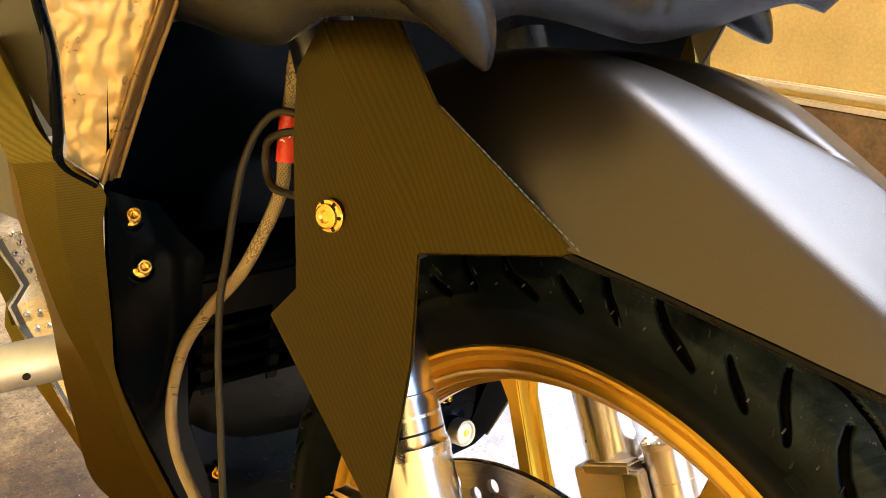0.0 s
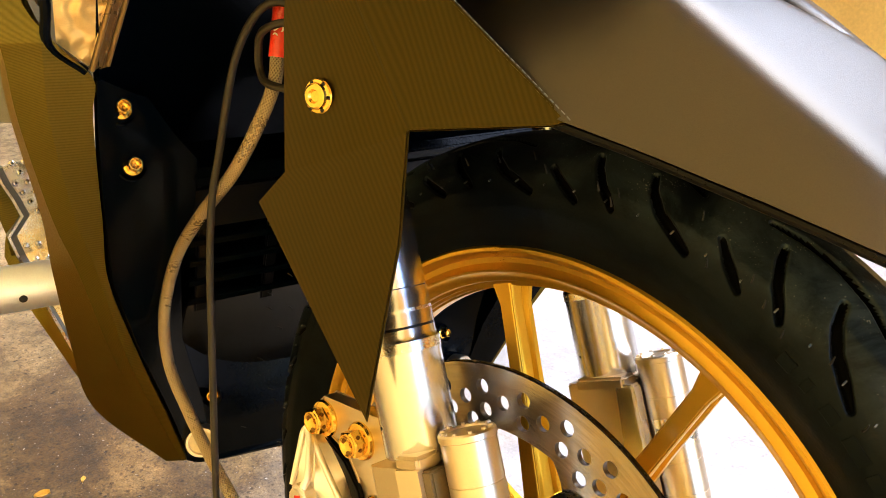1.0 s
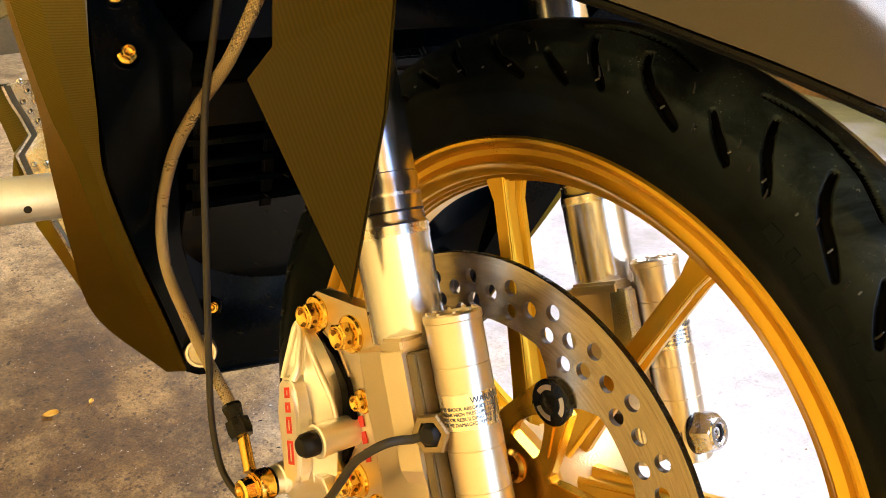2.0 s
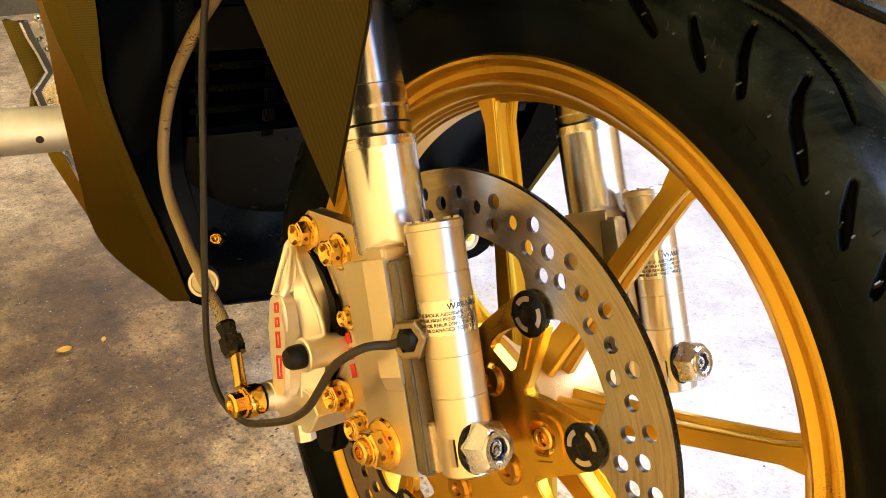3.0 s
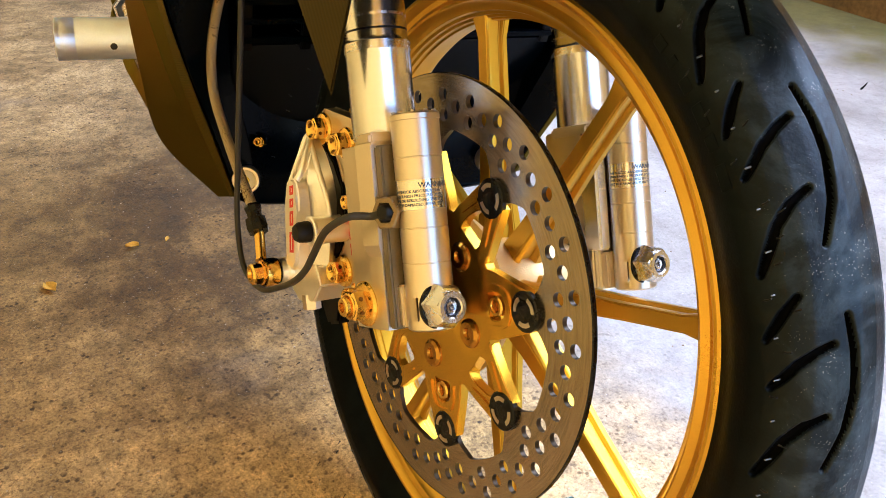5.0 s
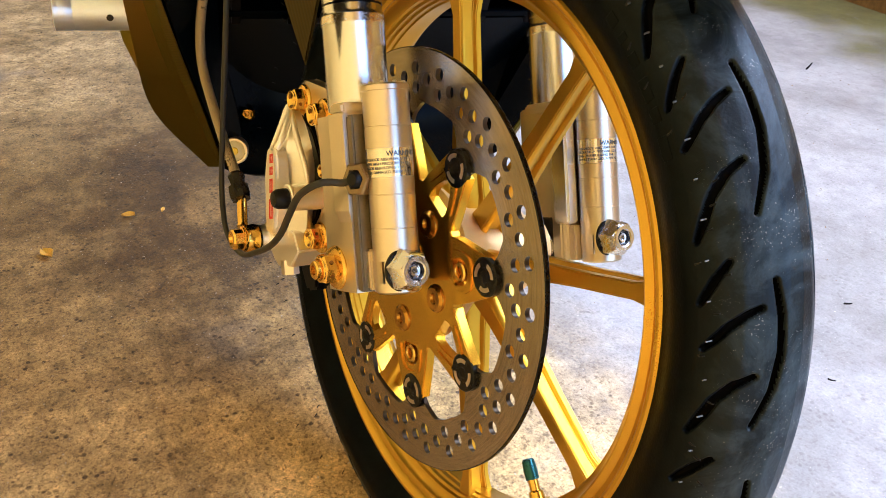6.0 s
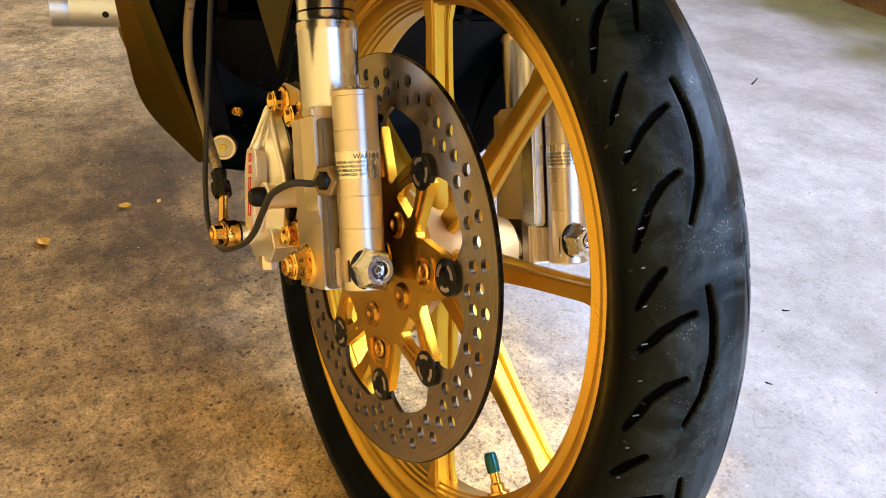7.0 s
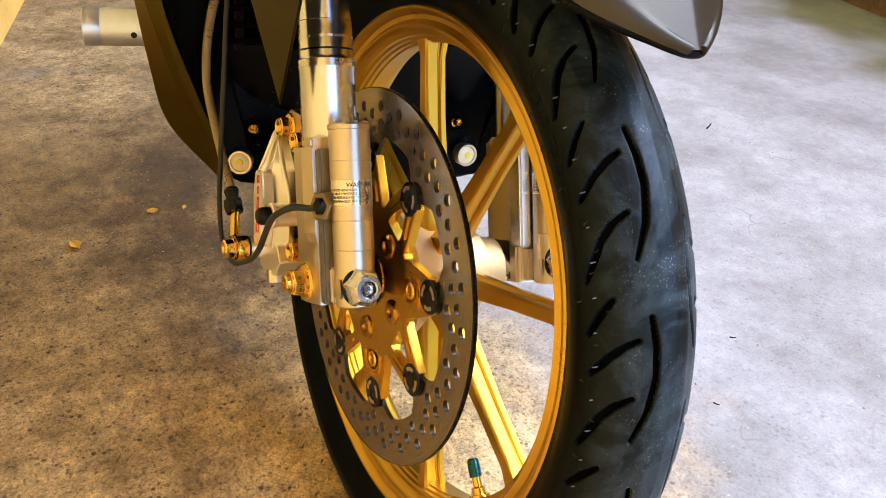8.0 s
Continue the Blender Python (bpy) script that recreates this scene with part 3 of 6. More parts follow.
def inside(p, loop):
    hit = False
    for (x0, y0), (x1, y1) in zip(loop, loop[1:] + loop[:1]):
        if (y0 > p[1]) != (y1 > p[1]) and p[0] < (x1 - x0) * (p[1] - y0) / (y1 - y0) + x0:
            hit = not hit
    return hit


def plate(outer, holes, z0, z1):
    """A flat plate with real holes through it."""
    from mathutils.geometry import delaunay_2d_cdt
    pts, edges = [], []
    loops = [list(outer)] + [list(h) for h in holes]
    for lp in loops:
        base = len(pts)
        pts += [Vector(p) for p in lp]
        edges += [(base + k, base + (k + 1) % len(lp)) for k in range(len(lp))]
    vs, _, fs, *_ = delaunay_2d_cdt(pts, edges, [], 1, 1e-7)
    boxes = [(min(p[0] for p in h), max(p[0] for p in h), min(p[1] for p in h), max(p[1] for p in h), h) for h in loops[1:]]
    bm = bmesh.new()
    low = [bm.verts.new((v.x, v.y, z0)) for v in vs]
    top = [bm.verts.new((v.x, v.y, z1)) for v in vs]
    count = {}
    for f in fs:
        c = (sum(vs[i].x for i in f) / len(f), sum(vs[i].y for i in f) / len(f))
        if not inside(c, loops[0]) or any(a < c[0] < b and e < c[1] < d and inside(c, h) for a, b, e, d, h in boxes):
            continue
        bm.faces.new([top[i] for i in f])
        bm.faces.new([low[i] for i in reversed(f)])
        for a, b in zip(f, list(f[1:]) + [f[0]]):
            key = (min(a, b), max(a, b))
            count[key] = count.get(key, 0) + 1
    for (a, b), c in count.items():
        if c == 1:
            bm.faces.new((low[a], low[b], top[b], top[a]))
    loose = [v for v in bm.verts if not v.link_faces]
    bmesh.ops.delete(bm, geom=loose, context="VERTS")
    return bm


def circle(cx, cy, r, n=20, start=0.0):
    return [(cx + r * math.cos(start + 2 * math.pi * k / n), cy + r * math.sin(start + 2 * math.pi * k / n)) for k in range(n)]


def polar_xy(r, deg):
    return (r * math.cos(radians(deg)), r * math.sin(radians(deg)))


def sheet(rows, thick):
    """A curved skin through rows of points, thickened."""
    bm = bmesh.new()
    grid = [[bm.verts.new(p) for p in row] for row in rows]
    for a, b in zip(grid, grid[1:]):
        for k in range(len(a) - 1):
            bm.faces.new((a[k], a[k + 1], b[k + 1], b[k]))
    bmesh.ops.recalc_face_normals(bm, faces=bm.faces)
    if thick:
        bmesh.ops.solidify(bm, geom=bm.faces[:], thickness=thick)
    return bm


def text_bm(words, size, weight=0.0):
    """Letters of the built-in font as a flat mesh."""
    cu = bpy.data.curves.new("letters", "FONT")
    cu.body, cu.size, cu.resolution_u, cu.offset = words, size, 2, weight * size
    ob = new("letters", cu)
    me = bpy.data.meshes.new_from_object(ob.evaluated_get(bpy.context.evaluated_depsgraph_get()))
    bpy.data.objects.remove(ob)
    bpy.data.curves.remove(cu)
    bm = bmesh.new()
    bm.from_mesh(me)
    bpy.data.meshes.remove(me)
    return bm


def bolt_mesh(name, r, head, flange=1.35, material=None):
    """A flanged hexagon bolt with a dished, drilled head; the head points along z."""
    f = r * flange
    low = lathe([(0, 0), (f, 0), (f, head * 0.10), (f * 0.93, head * 0.22), (r * 0.98, head * 0.30), (0, head * 0.3)], 28)
    hexagon = lathe([(0, head * 0.2), (r, head * 0.2), (r, head * 0.84), (r * 0.88, head * 0.95), (r * 0.80, head * 0.95), (r * 0.80, head * 0.45), (0, head * 0.45)], 6)
    dish = lathe([(r * 0.83, head * 0.90), (r * 0.83, head * 0.97), (r * 0.78, head), (r * 0.70, head), (r * 0.46, head * 0.80), (r * 0.20, head * 0.72), (r * 0.14, head * 0.55), (0, head * 0.55)], 28)
    # drilled holes as flat discs, the bores' shade in their colour: one in each flat, three lens-shaped ones round the
    # dish
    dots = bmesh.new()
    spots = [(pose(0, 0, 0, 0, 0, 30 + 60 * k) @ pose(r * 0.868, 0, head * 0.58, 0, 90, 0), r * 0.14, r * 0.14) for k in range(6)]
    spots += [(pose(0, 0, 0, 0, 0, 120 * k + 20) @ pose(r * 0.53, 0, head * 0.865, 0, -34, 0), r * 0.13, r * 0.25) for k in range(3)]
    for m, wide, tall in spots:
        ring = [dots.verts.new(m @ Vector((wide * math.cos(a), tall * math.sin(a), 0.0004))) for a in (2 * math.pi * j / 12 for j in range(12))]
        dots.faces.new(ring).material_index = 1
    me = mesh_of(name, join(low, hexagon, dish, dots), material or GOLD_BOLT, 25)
    me.materials.append(HOLE_SHADE)
    return me

# ---------------------------------------------------------------- floor, walls, added light-blocking slabs
WALL_DIR = -11.4
WALL = pose(-1.1, 2.06, 0, 0, 0, WALL_DIR)             # x along the yellow wall, y away from the yard


def slab(name, bm, material, m, label, category):
    return tagged(part(name, bm, material, None, m), label, category, kind="structure")


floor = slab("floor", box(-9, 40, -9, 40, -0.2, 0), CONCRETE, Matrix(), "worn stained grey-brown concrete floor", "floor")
wall_north = slab("wall_north", box(-4, 2.6, 0, 0.15, 0, 1.3), OCHRE, WALL, "ochre yellow plastered wall with stains", "wall")
skirting = slab("baseboard", box(-4, 2.6, -0.012, 0.0, 0.0, 0.168), BROWN, WALL, "dark brown painted skirting, uneven in tone", "skirting")
for z0, z1 in ((0.171, 0.187), (0.201, 0.219)):
    slab("trim", box(-4, 2.6, -0.016, 0.0, z0, z1, 0.004), CREAM, WALL, "thin cream batten along the yellow wall", "batten")
# added out of view; its olive tints what the side panel reflects
wall_west = slab("wall_west", box(-1.75, -1.6, -2.08, 0, 0, 2.6), OLIVE, WALL, "unseen olive-brown end wall, coloured for the side panel's reflections", "wall")
# run on unseen to 9 m to dim the ground ahead
wall_south = slab("wall_south", box(-4, 9.0, -2.23, -2.08, 0, 2.6), YELLOW, WALL, "ochre yellow plastered house wall", "wall")
# two unseen slabs overhead, added to hold the sky's light off the floor
shade_slab = slab("ceiling", box(-4, 9.0, -2.4, -0.85, 2.6, 2.7), YELLOW, WALL, "unseen slab added to shade the floor by the house", "ceiling")
slab("ceiling", box(-4, 0.3, -0.85, -0.30, 2.6, 2.7), YELLOW, WALL, "unseen slab added to darken the passage's far floor", "ceiling")


# ---------------------------------------------------------------- motorcycle
bike = thing("motorcycle", (-0.19, 0.30, 0.0), "scooter with gold wheel, drilled disc, dark carbon-wrapped fairing", "motorcycle")

# ---- front wheel: hub > rim, tyre, spokes, valve
CROWN = [(0.0, 0.2392), (0.008, 0.2380), (0.016, 0.2338), (0.024, 0.2285), (0.0295, 0.2215), (0.0328, 0.2120), (0.0330, 0.2040), (0.0300, 0.1950), (0.0250, 0.1880), (0.0225, 0.1825)]
GROOVES = [  # degrees round the wheel, millimetres out from the crown; half width
    ([(46.6, 13.4), (43.0, 11.0), (39.3, 10.4), (35.0, 13.0), (30.9, 19.0)], 1.6),
    ([(43.8, 19.5), (43.0, 26), (41.7, 33), (39.0, 43)], 2.0),
    ([(36.5, 21.0), (35.4, 29), (33.4, 36), (28.6, 45)], 2.15),
    ([(26.2, 32.0), (24.4, 38), (21.6, 45)], 1.9),
]


def tyre_mesh(turns=3200):
    """The tyre as a fine net, its grooves pressed into the rubber."""
    half = np.array(CROWN)
    dense = []
    for a, b in zip(half, half[1:]):
        n = max(2, int(np.hypot(*(b - a)) / (0.00046 if b[1] > 0.203 else 0.0014)))
        dense += [a + (b - a) * k / n for k in range(n)]
    dense.append(half[-1])
    dense = np.array(dense)
    for _ in range(9):
        dense[1:-1] = 0.25 * dense[:-2] + 0.5 * dense[1:-1] + 0.25 * dense[2:]
    run = np.concatenate([[0], np.cumsum(np.hypot(*np.diff(dense, axis=0).T))]) * 1000
    prof = np.concatenate([dense[::-1] * [1, 1], dense[1:] * [-1, 1]])
    q = np.concatenate([run[::-1], -run[1:]])
    tang = np.gradient(prof, axis=0)
    tang /= np.linalg.norm(tang, axis=1)[:, None]
    inward = np.stack([-tang[:, 1], tang[:, 0]], 1)
    inward *= np.where(inward[:, 1] * 1.0 + np.sign(prof[:, 0]) * inward[:, 0] > 0, -1, 1)[:, None]
    theta = np.arange(turns) * 360.0 / turns
    per = 22.5
    depth = np.zeros((turns, len(prof)))
    for sign, shift in ((1, 0.0), (-1, 11.25)):
        rel = (theta - shift - 24.0) % per + 24.0
        for line, w in GROOVES:
            pts = np.array([(a * 4.2, b) for a, b in line])
            steps = np.concatenate([[0], np.cumsum(np.hypot(*np.diff(pts, axis=0).T))])
            # the groove narrows to its ends
            cut = np.zeros(depth.shape)
            for extra in (-per, 0, per):
                px = ((rel + extra) * 4.2)[:, None]
                qy = (q * sign)[None, :]
                for k, (a, b) in enumerate(zip(pts, pts[1:])):
                    d = b - a
                    t = np.clip(((px - a[0]) * d[0] + (qy - a[1]) * d[1]) / (d @ d), 0, 1)
                    u = (steps[k] + t * (steps[k + 1] - steps[k])) / steps[-1]
                    near = w * (0.42 + 0.58 * np.sqrt(np.sin(np.pi * np.clip(0.06 + 0.90 * u, 0, 1))))
                    cut = np.maximum(cut, np.clip((near + 0.55 - np.hypot(px - a[0] - t * d[0], qy - a[1] - t * d[1])) / 1.4, 0, 1))
            depth = np.maximum(depth, cut)
    depth *= 0.0036
    ca, sa = np.cos(np.radians(theta))[:, None], np.sin(np.radians(theta))[:, None]
    z = prof[None, :, 0] + depth * inward[None, :, 0]
    r = prof[None, :, 1] + depth * inward[None, :, 1]
    verts = np.stack([r * ca, r * sa, z + 0 * ca], -1).reshape(-1, 3)
    w = len(prof)
    i = np.arange(turns)[:, None] * w + np.arange(w - 1)[None, :]
    j = (np.arange(turns)[:, None] + 1) % turns * w + np.arange(w - 1)[None, :]
    faces = np.stack([i, i + 1, j + 1, j], -1).reshape(-1, 4)
    me = bpy.data.meshes.new("tyre")
    me.from_pydata(verts.tolist(), [], faces.tolist())
    me.update()
    me.shade_smooth()
    me.materials.append(TYRE)
    me.materials.append(GROOVE_SHADE)
    # sunk faces take a duller, blacker rubber that paints in the grooves' shade
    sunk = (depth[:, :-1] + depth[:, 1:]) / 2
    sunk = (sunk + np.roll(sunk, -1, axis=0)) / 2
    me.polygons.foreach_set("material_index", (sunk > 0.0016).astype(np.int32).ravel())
    return me


SPOKE0 = 19.5
RIM_SIDE = [(0.1600, 0.000), (0.1600, 0.0038), (0.1611, 0.0046), (0.1611, 0.0076), (0.1625, 0.0086), (0.1625, 0.0112), (0.1641, 0.0124), (0.1646, 0.0146), (0.1668, 0.0158), (0.1690, 0.0182), (0.1700, 0.0205), (0.1712, 0.0212), (0.1722, 0.0202), (0.1745, 0.0185), (0.1775, 0.0195), (0.1792, 0.0226), (0.1810, 0.0242), (0.1828, 0.0243), (0.1842, 0.0230), (0.1846, 0.0210), (0.1835, 0.0190), (0.176, 0.0120), (0.170, 0.0)]


def front_wheel():
    hub = lathe([(0.0, 0.040), (0.020, 0.040), (0.046, 0.0395), (0.050, 0.036), (0.047, 0.030), (0.036, 0.016), (0.030, 0.004), (0.029, -0.010), (0.031, -0.022), (0.030, -0.030), (0.022, -0.034), (0.021, -0.050), (0.0, -0.050)], 56)
    wheel = part("front_wheel", hub, GOLD_CAST, bike, WHEEL, "gold eight-spoke cast wheel")
    ring = RIM_SIDE + [(r, -z) for r, z in RIM_SIDE[-2:0:-1]]
    part("rim", lathe(ring, 160, closed=True), GOLD_RIM, wheel, WHEEL, "gold painted rim")
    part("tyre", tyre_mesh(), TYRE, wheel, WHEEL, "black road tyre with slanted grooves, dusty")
    # a spoke runs along x: a tapering beam, flat in front, hollowed along both flanks
    rows = []
    for x, half, deep in ((0.024, 0.0078, 0.0130), (0.05, 0.0064, 0.0104), (0.11, 0.0049, 0.0080), (0.150, 0.0049, 0.0076), (0.1625, 0.0070, 0.0092)):
        ring = [(-half * 0.86, deep), (half * 0.86, deep), (half, deep * 0.86), (half, deep * 0.52), (half * 0.50, deep * 0.36), (half * 0.50, -deep * 0.36), (half, -deep * 0.52), (half, -deep), (-half, -deep), (-half, -deep * 0.52), (-half * 0.50, -deep * 0.36), (-half * 0.50, deep * 0.36), (-half, deep * 0.52), (-half, deep * 0.86)]
        rows.append([(x, y, z) for y, z in ring])
    bm = bmesh.new()
    grid = [[bm.verts.new(p) for p in row] for row in rows]
    for a, b in zip(grid, grid[1:]):
        for k in range(len(a)):
            j = (k + 1) % len(a)
            bm.faces.new((a[k], a[j], b[j], b[k]))
    bm.faces.new(grid[0])
    bm.faces.new(grid[-1])
    bmesh.ops.bevel(bm, geom=[e for e in bm.edges if abs(e.verts[0].co.x - e.verts[1].co.x) > 0.005], offset=0.0006, segments=2, affect="EDGES")
    me = mesh_of("spoke", bm, GOLD_RIM)
    for k in range(8):
        part("spoke", me, GOLD_RIM, wheel, WHEEL @ pose(0, 0, 0, 0, 0, SPOKE0 + 45 * k))
    # valve: gold stem, teal cap, pointing at the hub
    v = WHEEL @ pose(0, 0, 0, 0, 0, -46.7) @ pose(0.160, 0, -0.002, 0, -90, 0)
    stem = lathe([(0, 0), (0.0075, 0), (0.0075, 0.0015), (0.0048, 0.002), (0.0048, 0.006), (0.0032, 0.007), (0.0032, 0.014), (0, 0.014)], 20)
    part("valve_stem", stem, GOLD_BOLT, wheel, v, "gold valve stem")
    cap = lathe([(0, 0.0135), (0.0042, 0.0135), (0.0044, 0.019), (0.0040, 0.025), (0.0030, 0.0262), (0, 0.0262)], 12)
    part("valve_cap", cap, TEAL, wheel, v, "dark teal valve cap")
    return wheel


wheel = front_wheel()
# moulding whiskers on the shoulders, worn marks on the side wall
hair = mesh_of("whisker", tube([(0.226, 0, 0), (0.2282, 0.0003, 0.0005), (0.2300, 0.0009, 0.0008)], lambda t: 0.00050 - 0.00025 * t, 6, 3), BLACK_RUBBER)
rng = random.Random(4)
for k in range(190):
    s = -1 if k % 5 == 0 else 1
    part("whisker", hair, BLACK_RUBBER, wheel, WHEEL @ pose(0, 0, s * 0.0270, 0, 0, k * 360 / 190 + rng.uniform(-0.6, 0.6)) @ pose(rng.uniform(-0.0008, 0.0008), 0, 0, 0, rng.uniform(-8, 8), 0))
tick = mesh_of("mould_tick", box(-0.0014, 0.0014, -0.00028, 0.00028, -0.0003, 0.0004), GREY_RUBBER)
for k in range(80):
    part("mould_tick", tick, GREY_RUBBER, wheel, WHEEL @ pose(0, 0, 0, 0, 0, 4 + 4.5 * k) @ pose(0.2168, 0, 0.0312, 0, 70, 25))
bar = {}
for w in (0.004, 0.007, 0.011):
    bm = box(0.2030, 0.2085, -w / 2, w / 2, 0.0325, 0.03315, 0.0002, 1)
    bar[w] = mesh_of("side_mark", bm, TYRE)
for start in (40, 130, 205, 300):
    a = start
    for k in range(6):
        w = rng.choice((0.004, 0.007, 0.011))
        part("side_mark", bar[w], TYRE, wheel, WHEEL @ pose(0, 0, 0, 0, 0, a))
        a += 2.2 + w * 180


# ---- brake disc > carrier, buttons, hub bolts
BUTTON0 = 21.0


def brake_disc():
    outer = circle(0, 0, 0.1290, 160)
    rim_in = []
    for k in range(240):
        a = 1.5 * k
        off = (a - BUTTON0 + 22.5) % 45 - 22.5
        if abs(off) < 3.2:
            r = 0.0775
        elif abs(off) < 6.5:
            r = 0.0775 + 0.0125 * (abs(off) - 3.2) / 3.3
        else:
            r = 0.0900 + 0.0085 * min(1, (abs(off) - 6.5) / 6.0)
        rim_in.append(polar_xy(r, a))
    holes = [rim_in]
    for row in range(28):
        a0 = 90.5 + row * 360 / 28
        for r, da in ((0.1175, 0), (0.1118, 6.3), (0.1060, 12.3), (0.1002, 17.6)):
            a = a0 + da
            off = (a - BUTTON0 + 22.5) % 45 - 22.5
            if r < 0.103 and abs(off) > 9:
                continue
            x, y = polar_xy(r, a)
            holes.append(circle(x, y, 0.0039, 16))
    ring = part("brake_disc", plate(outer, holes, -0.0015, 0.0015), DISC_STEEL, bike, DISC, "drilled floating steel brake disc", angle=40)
    ring.data.materials.append(RECESS_SHADE)
    # side walls get a darker steel; the holes' shade is in its colour
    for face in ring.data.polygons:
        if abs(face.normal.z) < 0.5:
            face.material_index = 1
    edge = lathe([(0.12905, -0.0018), (0.1295, -0.0012), (0.1295, 0.0012), (0.12905, 0.0018)], 160, closed=True)
    part("disc_edge", edge, BLACK_ANO, ring, DISC, "dark outer edge")
    # carrier: eight arms, alternately pocketed and split in two struts
    out = []
    for k in range(8):
        a = BUTTON0 + 45 * k
        for da, r in ((-21.0, 0.0548), (-17.8, 0.0605), (-14.2, 0.0670), (-10.2, 0.0765), (-7.4, 0.0850), (7.4, 0.0850), (10.2, 0.0765), (14.2, 0.0670), (17.8, 0.0605), (21.0, 0.0548)):
            out.append(polar_xy(r, a + da))
    holes = [circle(0, 0, 0.019, 32)]
    for k in range(8):
        a = BUTTON0 + 45 * k
        if k % 2:
            half = [(0.0512, 9.0), (0.0545, 9.6), (0.0600, 7.6), (0.0680, 3.6), (0.0705, 1.8)]
        else:
            half = [(0.0520, 7.6), (0.0545, 8.4), (0.0605, 7.4), (0.0640, 4.6), (0.0652, 1.6)]
        holes.append([polar_xy(r, a + d) for r, d in half] + [polar_xy(r, a - d) for r, d in reversed(half)])
    arms = plate(out, holes, -0.0024, 0.0040)
    bmesh.ops.bevel(arms, geom=[e for e in arms.edges if len(e.link_faces) == 2 and e.calc_face_angle(0) > 1.2 and abs(e.verts[0].co.z - e.verts[1].co.z) < 1e-5], offset=0.0006, segments=2, affect="EDGES")
    carrier = part("disc_carrier", arms, GOLD_PLATE, ring, DISC, "gold anodised carrier")
    edge = [(0.0548, 13.2), (0.0640, 10.6), (0.0690, 7.6), (0.0705, 4.0)]
    inner = [(0.0548, 11.6), (0.0634, 9.3), (0.0677, 6.6), (0.0691, 3.5)]
    loop = [polar_xy(r, d) for r, d in edge] + [polar_xy(r, -d) for r, d in reversed(edge)] + [polar_xy(r, -d) for r, d in inner] + [polar_xy(r, d) for r, d in reversed(inner)]
    ridge = mesh_of("arm_ridge", plate(loop, [], 0.0038, 0.0050), GOLD_PLATE)
    seat = mesh_of("pocket_seat", plate([polar_xy(r, d) for r, d in ((0.050, 10), (0.0580, 10), (0.0580, -10), (0.050, -10))], [], -0.0026, 0.0004), GOLD_PLATE)
    nut = mesh_of("pocket_nut", lathe([(0.0030, -0.001), (0.0058, -0.001), (0.0058, 0.0040), (0.0050, 0.0050), (0.0036, 0.0050), (0.0030, 0.0040)], 24, closed=True), GOLD_BOLT)
    strut = mesh_of("strut_ridge", plate([(0.0575, 0.0128), (0.0590, 0.0140), (0.0745, 0.0078), (0.0735, 0.0066)], [], 0.0038, 0.0048), GOLD_PLATE)
    for k in range(8):
        m = DISC @ pose(0, 0, 0, 0, 0, BUTTON0 + 45 * k)
        if k % 2:
            part("strut_ridge", strut, GOLD_PLATE, ring, m)
            part("strut_ridge", strut, GOLD_PLATE, ring, m @ Matrix.Diagonal((1, -1, 1, 1)))
        else:
            part("arm_ridge", ridge, GOLD_PLATE, ring, m)
            part("pocket_seat", seat, GOLD_PLATE, ring, m)
            part("pocket_nut", nut, GOLD_BOLT, ring, m @ pose(0.0580, 0, 0))
    # floating buttons
    bob = lathe([(0, 0.0042), (0.0030, 0.0042), (0.0036, 0.0046), (0.0056, 0.0046), (0.0102, 0.0046), (0.0110, 0.0040), (0.0110, 0.0014), (0, 0.0014)], 32)
    me = mesh_of("button", bob, BLACK_ANO)
    slot = []
    for k in range(3):
        a = 30 + 120 * k
        slot.append(plate([polar_xy(0.0084, a + d) for d in range(-34, 35, 4)] + [polar_xy(0.0060, a + d) for d in range(34, -35, -4)], [], 0.0044, 0.0049))
    slots = mesh_of("button_slot", join(*slot), ALU)
    for k in range(8):
        m = DISC @ pose(0, 0, 0, 0, 0, BUTTON0 + 45 * k) @ pose(0.082, 0, 0, 0, 0, 33 * k)
        part("button", me, BLACK_ANO, ring, m, "black floating button")
        part("button_slot", slots, ALU, ring, m)
    # countersunk hub bolts
    head = lathe([(0, 0.0046), (0.0028, 0.0046), (0.0036, 0.0062), (0.0066, 0.0064), (0.0084, 0.0050), (0.0086, 0.004), (0, 0.004)], 24)
    me = mesh_of("hub_bolt", head, BRONZE_BOLT)
    for k in range(5):
        x, y = polar_xy(0.0372, 63.2 + 72 * k)
        part("hub_bolt", me, BRONZE_BOLT, ring, DISC @ pose(x, y, 0))
    seal = lathe([(0.0, 0.007), (0.0175, 0.007), (0.0195, 0.005), (0.0200, -0.004), (0, -0.004)], 40)
    part("hub_seal", seal, BLACK_SATIN, ring, DISC, "black dust seal")
    return ring


disc = brake_disc()

# ---- fork legs > tube, foot, reservoir, adjuster, sticker
BOLT_M10 = bolt_mesh("bolt", 0.0078, 0.0105)
BOLT_M8 = bolt_mesh("bolt", 0.0068, 0.0100)
BOLT_M6 = bolt_mesh("bolt", 0.0050, 0.0060)


def around(bm, x, y, r, z, mid_deg):
    """Wraps flat letters round an upright cylinder at (x, y)."""
    for v in bm.verts:
        a = radians(mid_deg) + v.co.x / r
        v.co = Vector((x + r * math.cos(a), y + r * math.sin(a), z + v.co.y))
    return bm


